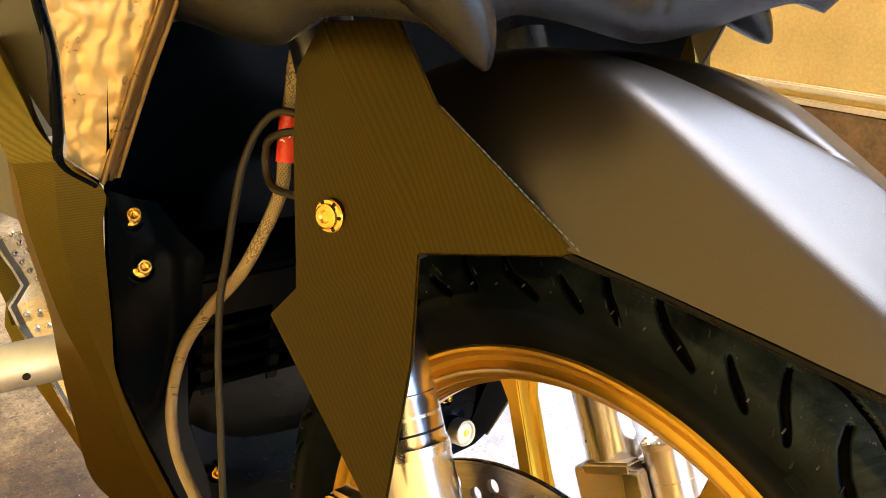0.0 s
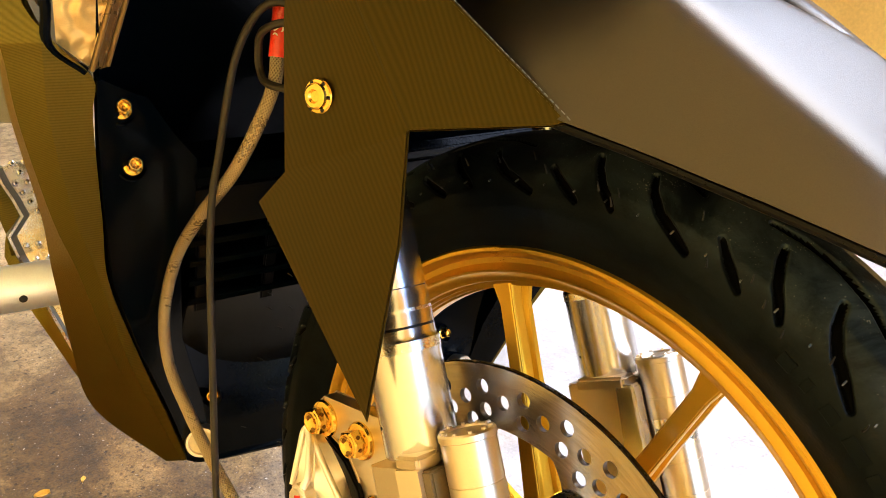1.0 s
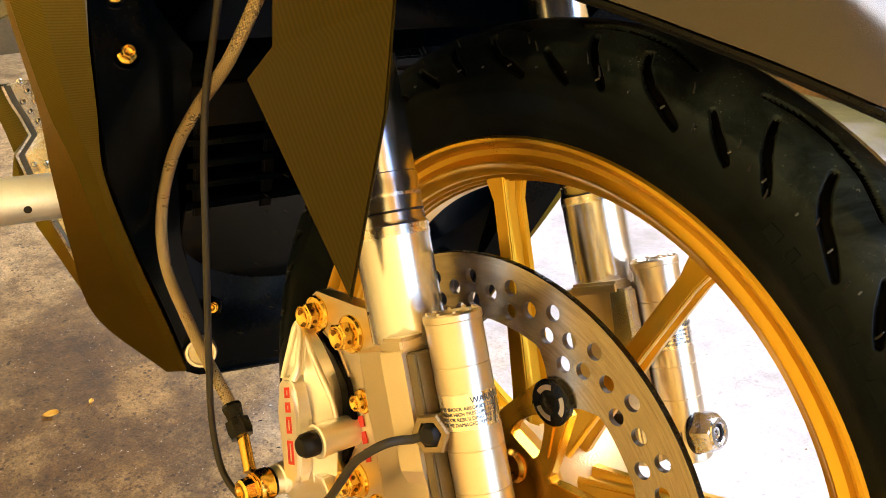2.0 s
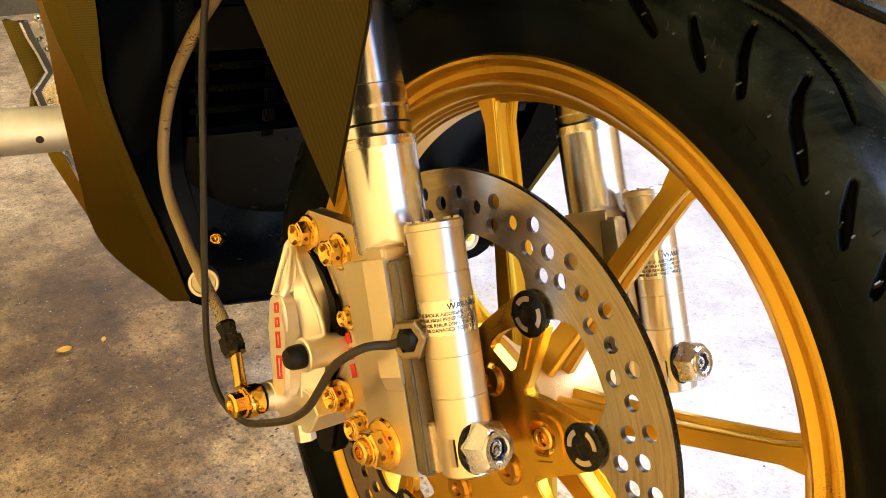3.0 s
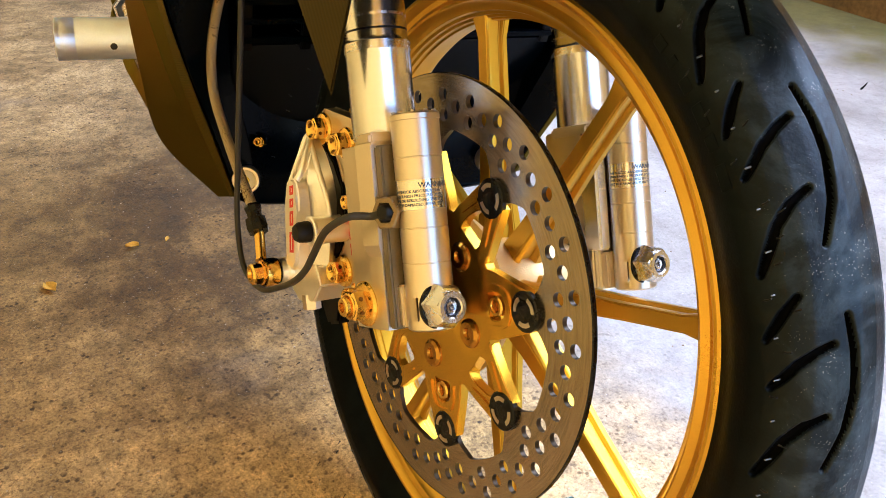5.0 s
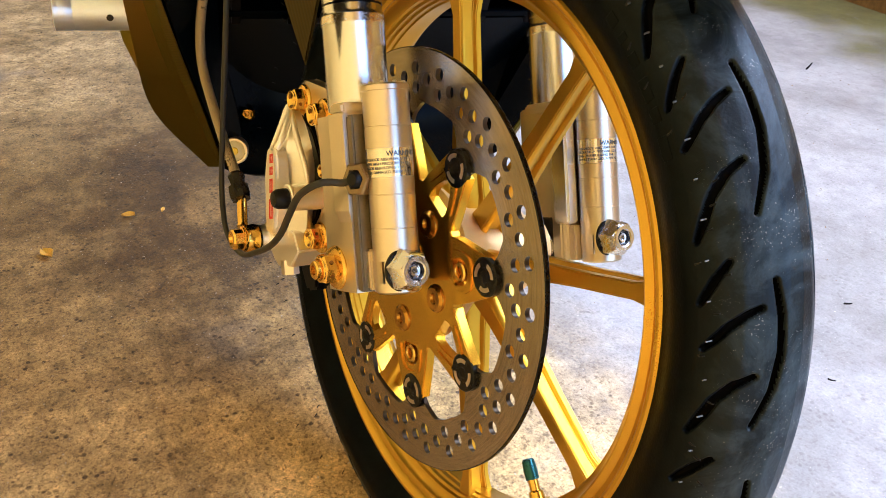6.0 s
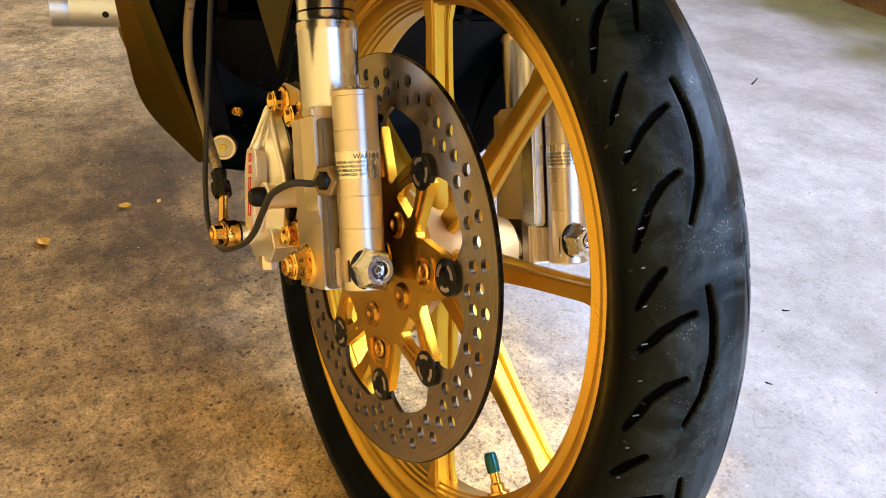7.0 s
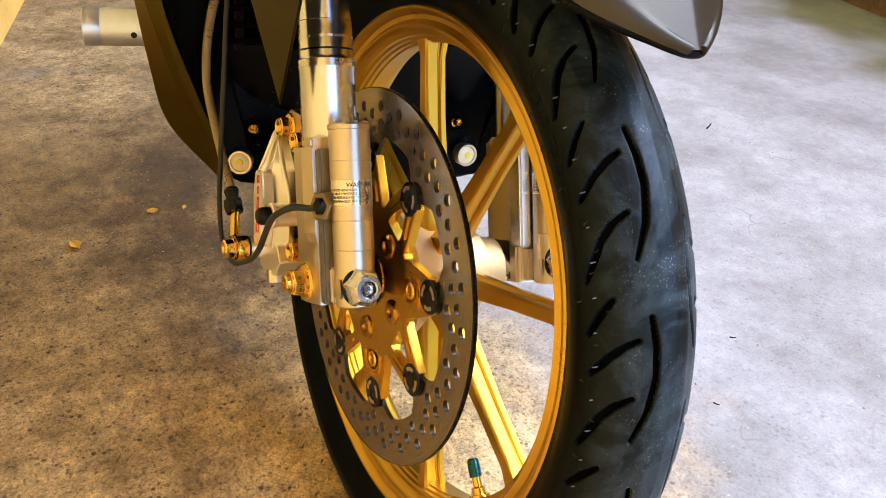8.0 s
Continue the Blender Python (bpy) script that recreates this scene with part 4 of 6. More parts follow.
def loft(sections):
    """Skins closed outlines that lie at several depths."""
    bm = bmesh.new()
    rings = [[bm.verts.new(p) for p in s] for s in sections]
    for a, b in zip(rings, rings[1:]):
        for k in range(len(a)):
            j = (k + 1) % len(a)
            bm.faces.new((a[k], a[j], b[j], b[k]))
    bm.faces.new(rings[0])
    bm.faces.new(rings[-1][::-1])
    return bm


def fork_leg(m, near):
    R = 0.0182
    S = 0.0169
    prof = [(0, 0.094), (R * 0.985, 0.094), (R, 0.0950), (R, 0.1412), (R * 1.02, 0.1421), (R * 1.02, 0.1474), (R * 0.99, 0.1482), (R * 0.96, 0.1500), (R * 0.96, 0.1676), (R * 0.95, 0.1682), (R * 0.95, 0.1718), (S * 0.98, 0.1728), (0, 0.1728)]
    leg = part("fork_leg", lathe(prof, 64), ALU_POLISHED, bike, m, "polished aluminium fork leg")
    part("stanchion", lathe([(0, 0.1700), (S, 0.1700), (S, 0.36), (0, 0.36)], 64), CHROME, leg, m, "chromed stanchion")
    # the dark groove at 0.153 is a proud black ring, its shade as colour
    for z0, z1, r, dark in ((0.1682, 0.1720, R * 0.945, True), (0.1606, 0.1627, R * 0.966, False), (0.1529, 0.1547, R * 0.963, True), (0.1423, 0.1472, R * 1.024, False)):
        ring = lathe([(r - 0.001, z0), (r, z0 + 0.0003), (r, z1 - 0.0003), (r - 0.001, z1)], 64, closed=True)
        part("ring", ring, BLACK_ANO if dark and near else ALU_CAST, leg, m, "dark ring" if dark and near else "satin ring")
    # tiny hole drawn as a black disc, its shade as colour
    part("drain_hole_dot", lathe([(0, -0.001), (0.0008, -0.001), (0.0008, 0.0003), (0, 0.0003)], 10), BLACK_ANO, leg, m @ pose(0, 0, 0, 0, 0, -112) @ pose(R, 0, 0.109, 0, 90, 0), "tiny black disc for a hole's shade")
    # foot: a milled block with a raised facet on its outer side
    s = 1 if near else -1
    outline = [(-0.0215, -0.0165), (-0.0165, -0.0195), (0.0195, -0.0195), (0.0220, -0.0170), (0.0220, 0.0130), (0.0150, 0.0175), (-0.0165, 0.0175), (-0.0215, 0.0150)]
    if near:
        back = [(0.0235, -0.0085), (0.0235, 0.0130), (0.0150, 0.0175), (-0.0165, 0.0175), (-0.0215, 0.0150)]
        high = [(-0.0215, -0.0165), (-0.0165, -0.0195), (0.0038, -0.0200), (0.0048, -0.0228), (0.0174, -0.0200), (0.0178, -0.0085)] + back[1:]
        low = [(-0.0215, -0.0165), (-0.0165, -0.0195), (0.0038, -0.0197), (0.0048, -0.0198), (0.0168, -0.0186), (0.0176, -0.0085)] + back[1:]
        rings = [[(x, y, z) for x, y in line] for line, z in ((low, -0.0105), (low, 0.0300), (high, 0.0365), (high, 0.0912))]
        solid = loft(rings)
        bmesh.ops.bevel(solid, geom=[e for e in solid.edges if e.calc_face_angle(0) > 0.5], offset=0.0007, segments=2, affect="EDGES", clamp_overlap=True)
        foot = part("fork_foot", solid, ALU, leg, m, "milled aluminium fork foot", angle=14)
        # dark plate whose colour stands in for the shade beside the reservoir
        part("channel_shade_plate", box(0.0166, 0.0240, -0.0178, 0.012, -0.0095, 0.0900, 0.0010), CHANNEL_SHADE, leg, m, "dark plate for the channel's shade beside the reservoir")
        part("collar", box(0.0035, 0.0205, -0.0215, -0.006, 0.0905, 0.0972, 0.0016), ALU, leg, m)
    else:
        foot = part("fork_foot", prism(outline, -0.0105, 0.0935, 0.0012), ALU, leg, m, "milled aluminium fork foot")
        part("collar", box(-0.012, 0.0225, -0.0205, -0.006, 0.0885, 0.0965, 0.0016), ALU, leg, m)
    if not near:
        strip = prism([(0.0140, 0.016), (0.0290, 0.016), (0.0290, 0.092), (0.0160, 0.092), (0.0160, 0.052), (0.0140, 0.048)], 0.012, 0.0212, 0.0015)
        part("side_strip", strip, ALU_POLISHED, leg, m @ pose(0, 0, 0, 90, 0, 0), "polished strip")
        # no real pocket: a proud dark plate carries its shade as colour
        pocket = prism([(-0.0185, -0.0085), (0.0110, -0.0085), (0.0110, 0.0200), (-0.0185, 0.0200)], 0.0190, 0.0200, 0.0004)
        part("pocket_shade_plate", pocket, RECESS_SHADE, leg, m @ pose(0, 0, 0, 90, 0, 0), "thin proud plate, dark for the axle pocket's shade")
    web = box(0.0225, 0.030, 0.009, 0.014, -0.009, 0.096, 0.001)
    part("web", web, ALU_CAST, leg, m)
    # reservoir
    rx, ry, rr = 0.0352, -0.0018 if near else 0.0005, 0.0130
    g = 0.00022
    prof = [(0, -0.0100), (rr - 0.0012, -0.0100), (rr, -0.0090)]
    for z in (0.0262, 0.0448, 0.0818):
        prof += [(rr, z - 0.0004), (rr - g * 1.6, z - 0.0002), (rr - g * 1.6, z + 0.0002), (rr, z + 0.0004)]
    prof += [(rr, 0.1010), (rr * 1.035, 0.1014), (rr * 1.035, 0.1040), (rr * 0.98, 0.1050), (rr * 0.80, 0.1050), (rr * 0.76, 0.1040), (0, 0.1040)]
    res = part("reservoir", lathe(prof, 64), ALU, leg, m @ pose(rx, ry, 0), "aluminium gas reservoir")
    for k in range(10):
        part("cap_tooth", box(-0.0011, 0.0011, -0.0009, 0.0009, 0, 0.0016, 0.0003, 1), ALU, leg, m @ pose(rx, ry, 0.1045) @ pose(0, 0, 0, 0, 0, 36 * k) @ pose(0.0112, 0, 0))
    # squared base under the reservoir and its adjuster
    base = box(0.0235, 0.0478, ry - 0.0127, ry + 0.0127, -0.0104, 0.0150, 0.0065, 4)
    part("reservoir_base", base, ALU, leg, m)
    part("base_web", box(0.0205, 0.0275, -0.0150, -0.004, -0.0085, 0.0145, 0.0012), ALU, leg, m)
    adj = m @ pose(0.0450, ry - 0.001, 0.0030 if near else 0.0060, 0, 90, 0)
    # black ring stands in for the shaded recess behind the nut
    skirt = lathe([(0, 0), (0.0126, 0), (0.0126, 0.0014), (0.0120, 0.0022), (0, 0.0022)], 32)
    part("adjuster_recess_shade", skirt, BLACK_ANO, leg, adj, "black ring for the shade round the nut")
    cone = join(lathe([(0, 0.002), (0.0128, 0.002), (0.0128, 0.0050), (0.0116, 0.0084), (0.0094, 0.0116), (0.0080, 0.0124), (0.0056, 0.0124), (0.0052, 0.0105), (0.0040, 0.0100), (0, 0.0100)], 6, start=0.3))
    part("adjuster_nut", cone, STEEL_NUT, leg, adj, "faceted chromed adjuster nut", angle=20)
    part("adjuster_screw", lathe([(0, 0.008), (0.0016, 0.008), (0.0018, 0.0112), (0.0030, 0.0114), (0.0034, 0.0108), (0.0034, 0.008), (0, 0.008)], 18), STEEL_NUT, leg, adj)
    # black ring puts the socket's shade into colour
    part("adjuster_socket_shade", lathe([(0, 0.0100), (0.0040, 0.0100), (0.0042, 0.0118), (0.0050, 0.0122), (0.0052, 0.0114), (0.0044, 0.0106)], 24), BLACK_ANO, leg, adj, "black ring for the socket's shade")
    part("adjuster_face", lathe([(0.0052, 0.0110), (0.0080, 0.0110), (0.0086, 0.0122), (0.0080, 0.0132), (0.0058, 0.0132), (0.0052, 0.0126)], 32, closed=True), STEEL_NUT, leg, adj, "round chromed face")
    # sticker with its warning
    mid = -38 if near else -34
    ring = bmesh.new()
    span = [mid - 75 + 5 * k for k in range(31)]
    for a, b in zip(span, span[1:]):
        q = [(rr + 0.00015) * Vector((math.cos(radians(t)), math.sin(radians(t)), 0)) for t in (a, b)]
        ring.faces.new([ring.verts.new(p + Vector((0, 0, z))) for p, z in ((q[0], 0.0545), (q[1], 0.0545), (q[1], 0.0700), (q[0], 0.0700))])
    bmesh.ops.remove_doubles(ring, verts=ring.verts, dist=1e-6)
    part("sticker", ring, STICKER, leg, m @ pose(rx, ry, 0), "clear warning sticker")
    lines = [("WARNING", 0.0034, 0.0657, 0.0030), ("THIS SHOCK ABSORBER CON", 0.0019, 0.0632, -0.0135), ("UNDER HIGH PRESSURE. DO N", 0.0019, 0.0609, -0.0135), ("LING OR REBUILDING THE S", 0.0019, 0.0586, -0.0135), ("MAY BE DAMAGED. REFER TO", 0.0019, 0.0563, -0.0135)]
    ink = [around(moved(text_bm(w, size * 1.15, 0.012), pose(x, 0, 0)), 0, 0, rr + 0.0003, z, mid - 12) for w, size, z, x in lines]
    part("warning_text", join(*ink), BLACK_INK, leg, m @ pose(rx, ry, 0), "small black warning text")
    return leg


leg_near = fork_leg(LEG, True)
leg_far = fork_leg(LEG_FAR, False)

# ---- front fender > fork cover, bolts
def lerp(table, x):
    xs = [p[0] for p in table]
    return [float(np.interp(x, xs, [p[k] for p in table])) for k in range(1, len(table[0]))]


# degrees round the axle: edge radius, top radius, half width, crease radius, crease half width
FENDER = [(49.95, 0.2786, 0.2795, 0.0048, 0.2791, 0.0030), (50.4, 0.2782, 0.2803, 0.0120, 0.2795, 0.0080), (51.7, 0.2755, 0.2818, 0.0200, 0.2795, 0.013), (53.2, 0.2738, 0.2845, 0.0335, 0.2805, 0.022), (55.0, 0.2715, 0.2880, 0.0450, 0.2820, 0.031), (57.5, 0.2688, 0.2920, 0.0555, 0.2832, 0.041), (63.0, 0.2630, 0.2975, 0.0650, 0.2858, 0.053), (70.0, 0.2570, 0.3030, 0.0715, 0.2905, 0.058), (76.0, 0.2550, 0.3100, 0.0770, 0.2990, 0.061), (80.0, 0.2547, 0.3160, 0.0805, 0.3070, 0.063), (84.0, 0.2550, 0.3200, 0.0830, 0.3140, 0.060), (88.0, 0.2575, 0.3235, 0.0835, 0.3192, 0.053), (95.0, 0.2620, 0.3275, 0.0825, 0.3245, 0.042), (104.0, 0.268, 0.3290, 0.080, 0.3265, 0.032), (114.0, 0.276, 0.3280, 0.074, 0.325, 0.030)]


def fender_rows():
    rows = []
    degs = [49.95, 50.15, 50.4, 50.8, 51.2, 51.7] + list(np.arange(52.4, 114.1, 0.8))
    for deg in degs:
        re, rt, w, rc, wc = lerp(FENDER, deg)
        half = 0.0205 * max(0.0, min(1.0, (deg - 74.2) / 9.0)) ** 0.75
        half = min(half, wc - 0.006)
        row = []
        h = max(half, min(0.004, wc * 0.5))
        # half a section: groove, top face, side face
        cut = [h * k / 9 for k in range(10)] + [h + (wc - h) * k / 12 for k in range(1, 13)] + [wc + (w - wc) * k / 16 for k in range(1, 17)]
        far = 1 - 0.24 * max(0.0, min(1.0, (70 - deg) / 12))
        for y, side in [(v, -1) for v in cut[:0:-1]] + [(v, 1) for v in cut]:
            if y > wc:
                t = (y - wc) / (w - wc)
                r = rc + (re - rc) * t + 0.0022 * math.sin(math.pi * t)
            else:
                r = rt + (rc - rt) * (y / wc) ** 1.12
            if half > 0.002 and y < half:
                e = min(1.0, (half - y) / (0.55 * half))
                r -= 0.021 * min(1.0, half / 0.014) * e * e * (3 - 2 * e)
            row.append((r * math.cos(radians(deg)), MID + y * (far if side > 0 else -1), r * math.sin(radians(deg))))
        # soften the creases a little
        for _ in range(4):
            row = [row[0]] + [tuple((a + 2 * b + c) / 4 for a, b, c in zip(p, q, s)) for p, q, s in zip(row, row[1:], row[2:])] + [row[-1]]
        rows.append(row)
    # one flowing skin from root to tip
    for _ in range(10):
        rows = [rows[0]] + [[tuple((a + 2 * b + c) / 4 for a, b, c in zip(p, q, s)) for p, q, s in zip(u, v, w)] for u, v, w in zip(rows, rows[1:], rows[2:])] + [rows[-1]]
    return rows


fender = part("front_fender", sheet(fender_rows(), -0.0020), FENDER_PAINT, bike, AXLE, "satin charcoal front fender", angle=60)
edge_line = []
for side, degs in ((-1, (100, 92, 84, 76, 70, 63, 57.5, 55, 53.2, 51.7, 50.6, 50.0)), (1, (50.0, 50.6, 51.7, 53.2, 55, 57.5, 63, 70, 76, 84, 92, 100))):
    for deg in degs:
        re, rt, w, rc, wc = lerp(FENDER, deg)
        edge_line.append(((re - 0.0012) * math.cos(radians(deg)), MID + side * (w - 0.0012) * (1 - 0.24 * max(0.0, min(1.0, (70 - deg) / 12)) if side > 0 else 1), (re - 0.0012) * math.sin(radians(deg))))
part("edge_trim", tube(edge_line, 0.0023, 10, 4), BLACK_SATIN, fender, AXLE, "black rolled lower edge")


def facets(points, faces, thick, bevel=0.0012):
    bm = bmesh.new()
    vs = [bm.verts.new(p) for p in points]
    for f in faces:
        bm.faces.new([vs[k] for k in f])
    bmesh.ops.recalc_face_normals(bm, faces=bm.faces)
    bmesh.ops.solidify(bm, geom=bm.faces[:], thickness=thick)
    if bevel:
        bmesh.ops.bevel(bm, geom=[e for e in bm.edges if e.calc_length() > 0.006], offset=bevel, segments=2, affect="EDGES", clamp_overlap=True)
    return bm


COVER = [(-0.083, -0.0735, 0.330), (-0.1030, -0.0705, 0.3090), (-0.1010, -0.073, 0.2790), (-0.0850, -0.081, 0.2150), (-0.1007, -0.0839, 0.1984), (-0.0330, -0.0690, 0.1125), (-0.0270, -0.0620, 0.1960), (-0.0298, -0.0592, 0.2407), (0.0290, -0.0415, 0.2515), (0.0345, -0.0382, 0.2535), (-0.0355, -0.0486, 0.3010), (-0.060, -0.050, 0.334)]
cover = part("fork_cover", facets(COVER, [(0, 1, 2, 3, 7), (3, 4, 5, 6, 7), (0, 7, 8, 9, 10, 11)], 0.0022, 0.0008), CARBON, fender, AXLE, "dark carbon-wrapped fork cover", angle=20)
# grey dashes stand in for glints along the shiny edge of the weave
glints = []
a, b = Vector(COVER[10]), Vector(COVER[9])
for k in range(26):
    p = a.lerp(b, 0.04 + 0.94 * k / 25) + Vector((0.0006, -0.0004, 0.0006))
    glints.append(moved(box(-0.0010, 0.0010, -0.0002, 0.0002, -0.0002, 0.0002), Matrix.Translation(p) @ (b - a).to_track_quat("X", "Z").to_matrix().to_4x4()))
part("edge_glints", join(*glints), GREY_RUBBER, fender, AXLE, "grey dashes painted as glints on the weave's edge")
part("cover_bolt", mesh_of("cover_bolt", lathe([(0, 0), (0.0074, 0), (0.0076, 0.0010), (0.0070, 0.0017), (0.0058, 0.0020), (0.0055, 0.0036), (0.0046, 0.0042), (0.0030, 0.0042), (0.0022, 0.0030), (0, 0.0028)], 24), GOLD_BOLT, 25), GOLD_BOLT, fender, AXLE @ pose(-0.0736, -0.0716, 0.2494, 90, 0, 14), "gold drilled bolt")
# drilled dimples drawn as small black discs for their shade
for k in range(6):
    a = math.pi / 3 * k
    part("dimple_shade", lathe([(0, 0.0026), (0.0009, 0.0026), (0.0009, 0.0029), (0, 0.0029)], 10), BLACK_ANO, fender, AXLE @ pose(-0.0736, -0.0716, 0.2494, 90, 0, 14) @ pose(0.0064 * math.cos(a), 0.0064 * math.sin(a), -0.0008))

# ---- fairing
INNER = [(0.0980, -0.2240, 0.566), (0.1130, -0.2180, 0.545), (0.1240, -0.2100, 0.517), (0.117, -0.191, 0.495), (0.107, -0.192, 0.472), (0.081, -0.190, 0.412), (0.062, -0.188, 0.367), (0.034, -0.172, 0.302), (0.004, -0.152, 0.235), (-0.019, -0.137, 0.179)]
RIDGE = [(0.0960, -0.2245, 0.565), (0.1110, -0.2190, 0.544), (0.1235, -0.2125, 0.518), (0.121, -0.2115, 0.505), (0.107, -0.211, 0.473), (0.083, -0.203, 0.416), (0.065, -0.193, 0.375), (0.034, -0.178, 0.302), (0.002, -0.158, 0.235), (-0.020, -0.139, 0.178)]
OUTER = [(0.0700, -0.2290, 0.556), (0.0780, -0.2260, 0.535), (0.076, -0.224, 0.515), (0.072, -0.2237, 0.505), (0.055, -0.222, 0.467), (0.026, -0.212, 0.400), (0.008, -0.209, 0.357), (-0.020, -0.202, 0.290), (-0.050, -0.190, 0.222), (-0.030, -0.148, 0.175)]


def blade(side):
    """Long faceted side panel, from the lamp down to the chin."""
    rows = []
    lines = [smooth_line(line, 5) for line in (INNER, RIDGE, OUTER)]
    for k, (a, b, c) in enumerate(zip(*lines)):
        t = k / (len(lines[0]) - 1)
        back = c + Vector((-0.020, 0.016, -0.004))
        out = min(1.0, max(0.0, 1.15 - t / 0.80))
        crease = b.lerp(c, 0.22 - 0.10 * t) + Vector((0.004, -0.0150, 0)) * out
        rows.append([Vector((p.x, p.y * side, p.z)) for p in (a, a.lerp(b, 0.5), b, crease, c, back)])
    return sheet(rows, -0.003)


fairing = part("side_panel", blade(1), PANEL, bike, BODY, "dark carbon-wrapped side panel", angle=14)
fairing_far = part("side_panel", blade(-1), PANEL, bike, BODY, "dark carbon-wrapped side panel", angle=14)


def leg_shield():
    """Glossy black inner panel, hollowed behind the wheel, rounded at the chin."""
    rows = []
    for k in range(34):
        z = 0.160 + 0.0015 * k if k < 10 else 0.1735 + 0.0165 * (k - 9)
        edge_y = float(np.interp(z, [0.160, 0.163, 0.1645, 0.167, 0.174, 0.181, 0.235, 0.302, 0.367, 0.412, 0.6], [0.03, 0.075, 0.108, 0.127, 0.138, 0.142, 0.153, 0.171, 0.187, 0.189, 0.185]))
        edge_x = float(np.interp(z, [0.160, 0.179, 0.235, 0.302, 0.367, 0.412, 0.472, 0.495, 0.577], [-0.024, -0.021, 0.002, 0.032, 0.060, 0.079, 0.105, 0.115, 0.148]))
        row = []
        for j in range(33):
            u = -1 + 2 * j / 32
            y = u * edge_y
            hollow = (0.004 + 0.008 * min(1, max(0, (z - 0.18) / 0.06)) + 0.085 * min(1, max(0, (z - 0.20) / 0.12))) * (1 - abs(u) ** 2.6)
            row.append((edge_x - hollow, y, z))
        rows.append(row)
    return sheet(rows, -0.003)


for side in (1, -1):
    for name, pts in (("lamp_panel", [(0.165, -0.214, 0.600), (0.150, -0.2115, 0.562), (0.131, -0.2115, 0.527), (0.113, -0.2185, 0.546), (0.097, -0.2245, 0.567), (0.090, -0.235, 0.640)]), ("rear_panel", [(0.030, -0.217, 0.457), (0.105, -0.2215, 0.600), (-0.050, -0.240, 0.610), (-0.200, -0.240, 0.450), (-0.107, -0.226, 0.432)])):
        bm = facets([(x, y * side, z) for x, y, z in pts], [tuple(range(len(pts)))], 0.003, 0.0008)
        part(name, bm, FENDER_PAINT, fairing if side > 0 else fairing_far, BODY, "plain satin panel")

BOLT_PANEL = bolt_mesh("panel_bolt", 0.0042, 0.0085, 1.3)
shield = part("leg_shield", leg_shield(), BLACK_GLOSS, bike, BODY, "glossy black inner leg shield", angle=40)
CHEEK = [((0.119, -0.190, 0.495), (0.098, -0.165, 0.478)), ((0.109, -0.191, 0.472), (0.092, -0.152, 0.456)), ((0.096, -0.190, 0.442), (0.0835, -0.139, 0.439)), ((0.083, -0.189, 0.412), (0.070, -0.139, 0.409)), ((0.064, -0.187, 0.367), (0.051, -0.146, 0.366)), ((0.036, -0.171, 0.302), (0.020, -0.143, 0.300)), ((0.006, -0.151, 0.235), (-0.006, -0.128, 0.236)), ((-0.016, -0.137, 0.183), (-0.022, -0.120, 0.183))]
for side in (1, -1):
    rows = []
    for a, b in CHEEK:
        a, b = Vector((a[0], a[1] * side, a[2])), Vector((b[0], b[1] * side, b[2]))
        rows.append([a, a.lerp(b, 0.35) + Vector((0.0012, 0, 0)), a.lerp(b, 0.75), b, b + Vector((-0.030, 0.004 * side, 0.004))])
    part("shield_cheek", sheet(rows, 0.003), BLACK_GLOSS, shield, BODY, "glossy black cheek", angle=24)


def across(pts, thick, bevel=0.001):
    """A bar or plate that spans the hollow from cheek to cheek."""
    return facets([(x, y, z) for x, z in pts for y in (-0.137, 0.137)], [(2 * k, 2 * k + 1, 2 * k + 3, 2 * k + 2) for k in range(len(pts) - 1)], thick, bevel)


part("shield_ledge", across([(0.030, 0.436), (0.080, 0.432), (0.083, 0.427), (0.078, 0.420)], 0.002), BLACK_GLOSS, shield, BODY, "glossy black ledge")
part("shield_plate", across([(0.073, 0.419), (0.060, 0.391), (0.048, 0.388)], 0.002), NAVY, shield, BODY, "dark slate inner plate")
for z in (0.378, 0.362, 0.346, 0.330):
    part("shield_slat", across([(z * 0.4307 - 0.112, z + 0.004), (z * 0.4307 - 0.106, z + 0.002), (z * 0.4307 - 0.108, z - 0.003)], 0.0015, 0.0006), BLACK_GLOSS, shield, BODY)
for y in (-0.128, -0.082, 0.082, 0.128):
    part("shield_post", facets([(0.070, y - 0.004, 0.420), (0.070, y + 0.004, 0.420), (0.030, y + 0.004, 0.320), (0.030, y - 0.004, 0.320)], [(0, 1, 2, 3)], 0.004, 0.001), BLACK_SATIN, shield, BODY)
part("shield_chin_plate", across([(0.026, 0.326), (-0.006, 0.288), (-0.036, 0.232)], 0.002), BLACK_GLOSS, shield, BODY)
for (x, y, z) in ((0.1040, -0.178, 0.4735), (0.0925, -0.1735, 0.4405), (-0.0145, -0.114, 0.228), (-0.0185, 0.093, 0.229)):
    big = z > 0.3
    at = BODY @ pose(x, y, z, 0, 66, 5 if big else (-25 if y < 0 else 25))
    part("bolt_recess", lathe([(0.0075, -0.002), (0.0082, 0.0016), (0.0074, 0.0022), (0.0068, 0.0004), (0.0066, -0.002)], 28, closed=True), BLACK_GLOSS, shield, at)
    part("panel_bolt", BOLT_PANEL, GOLD_BOLT, shield, at @ pose(0, 0, 0.003 if big else -0.002), "gold bolt")
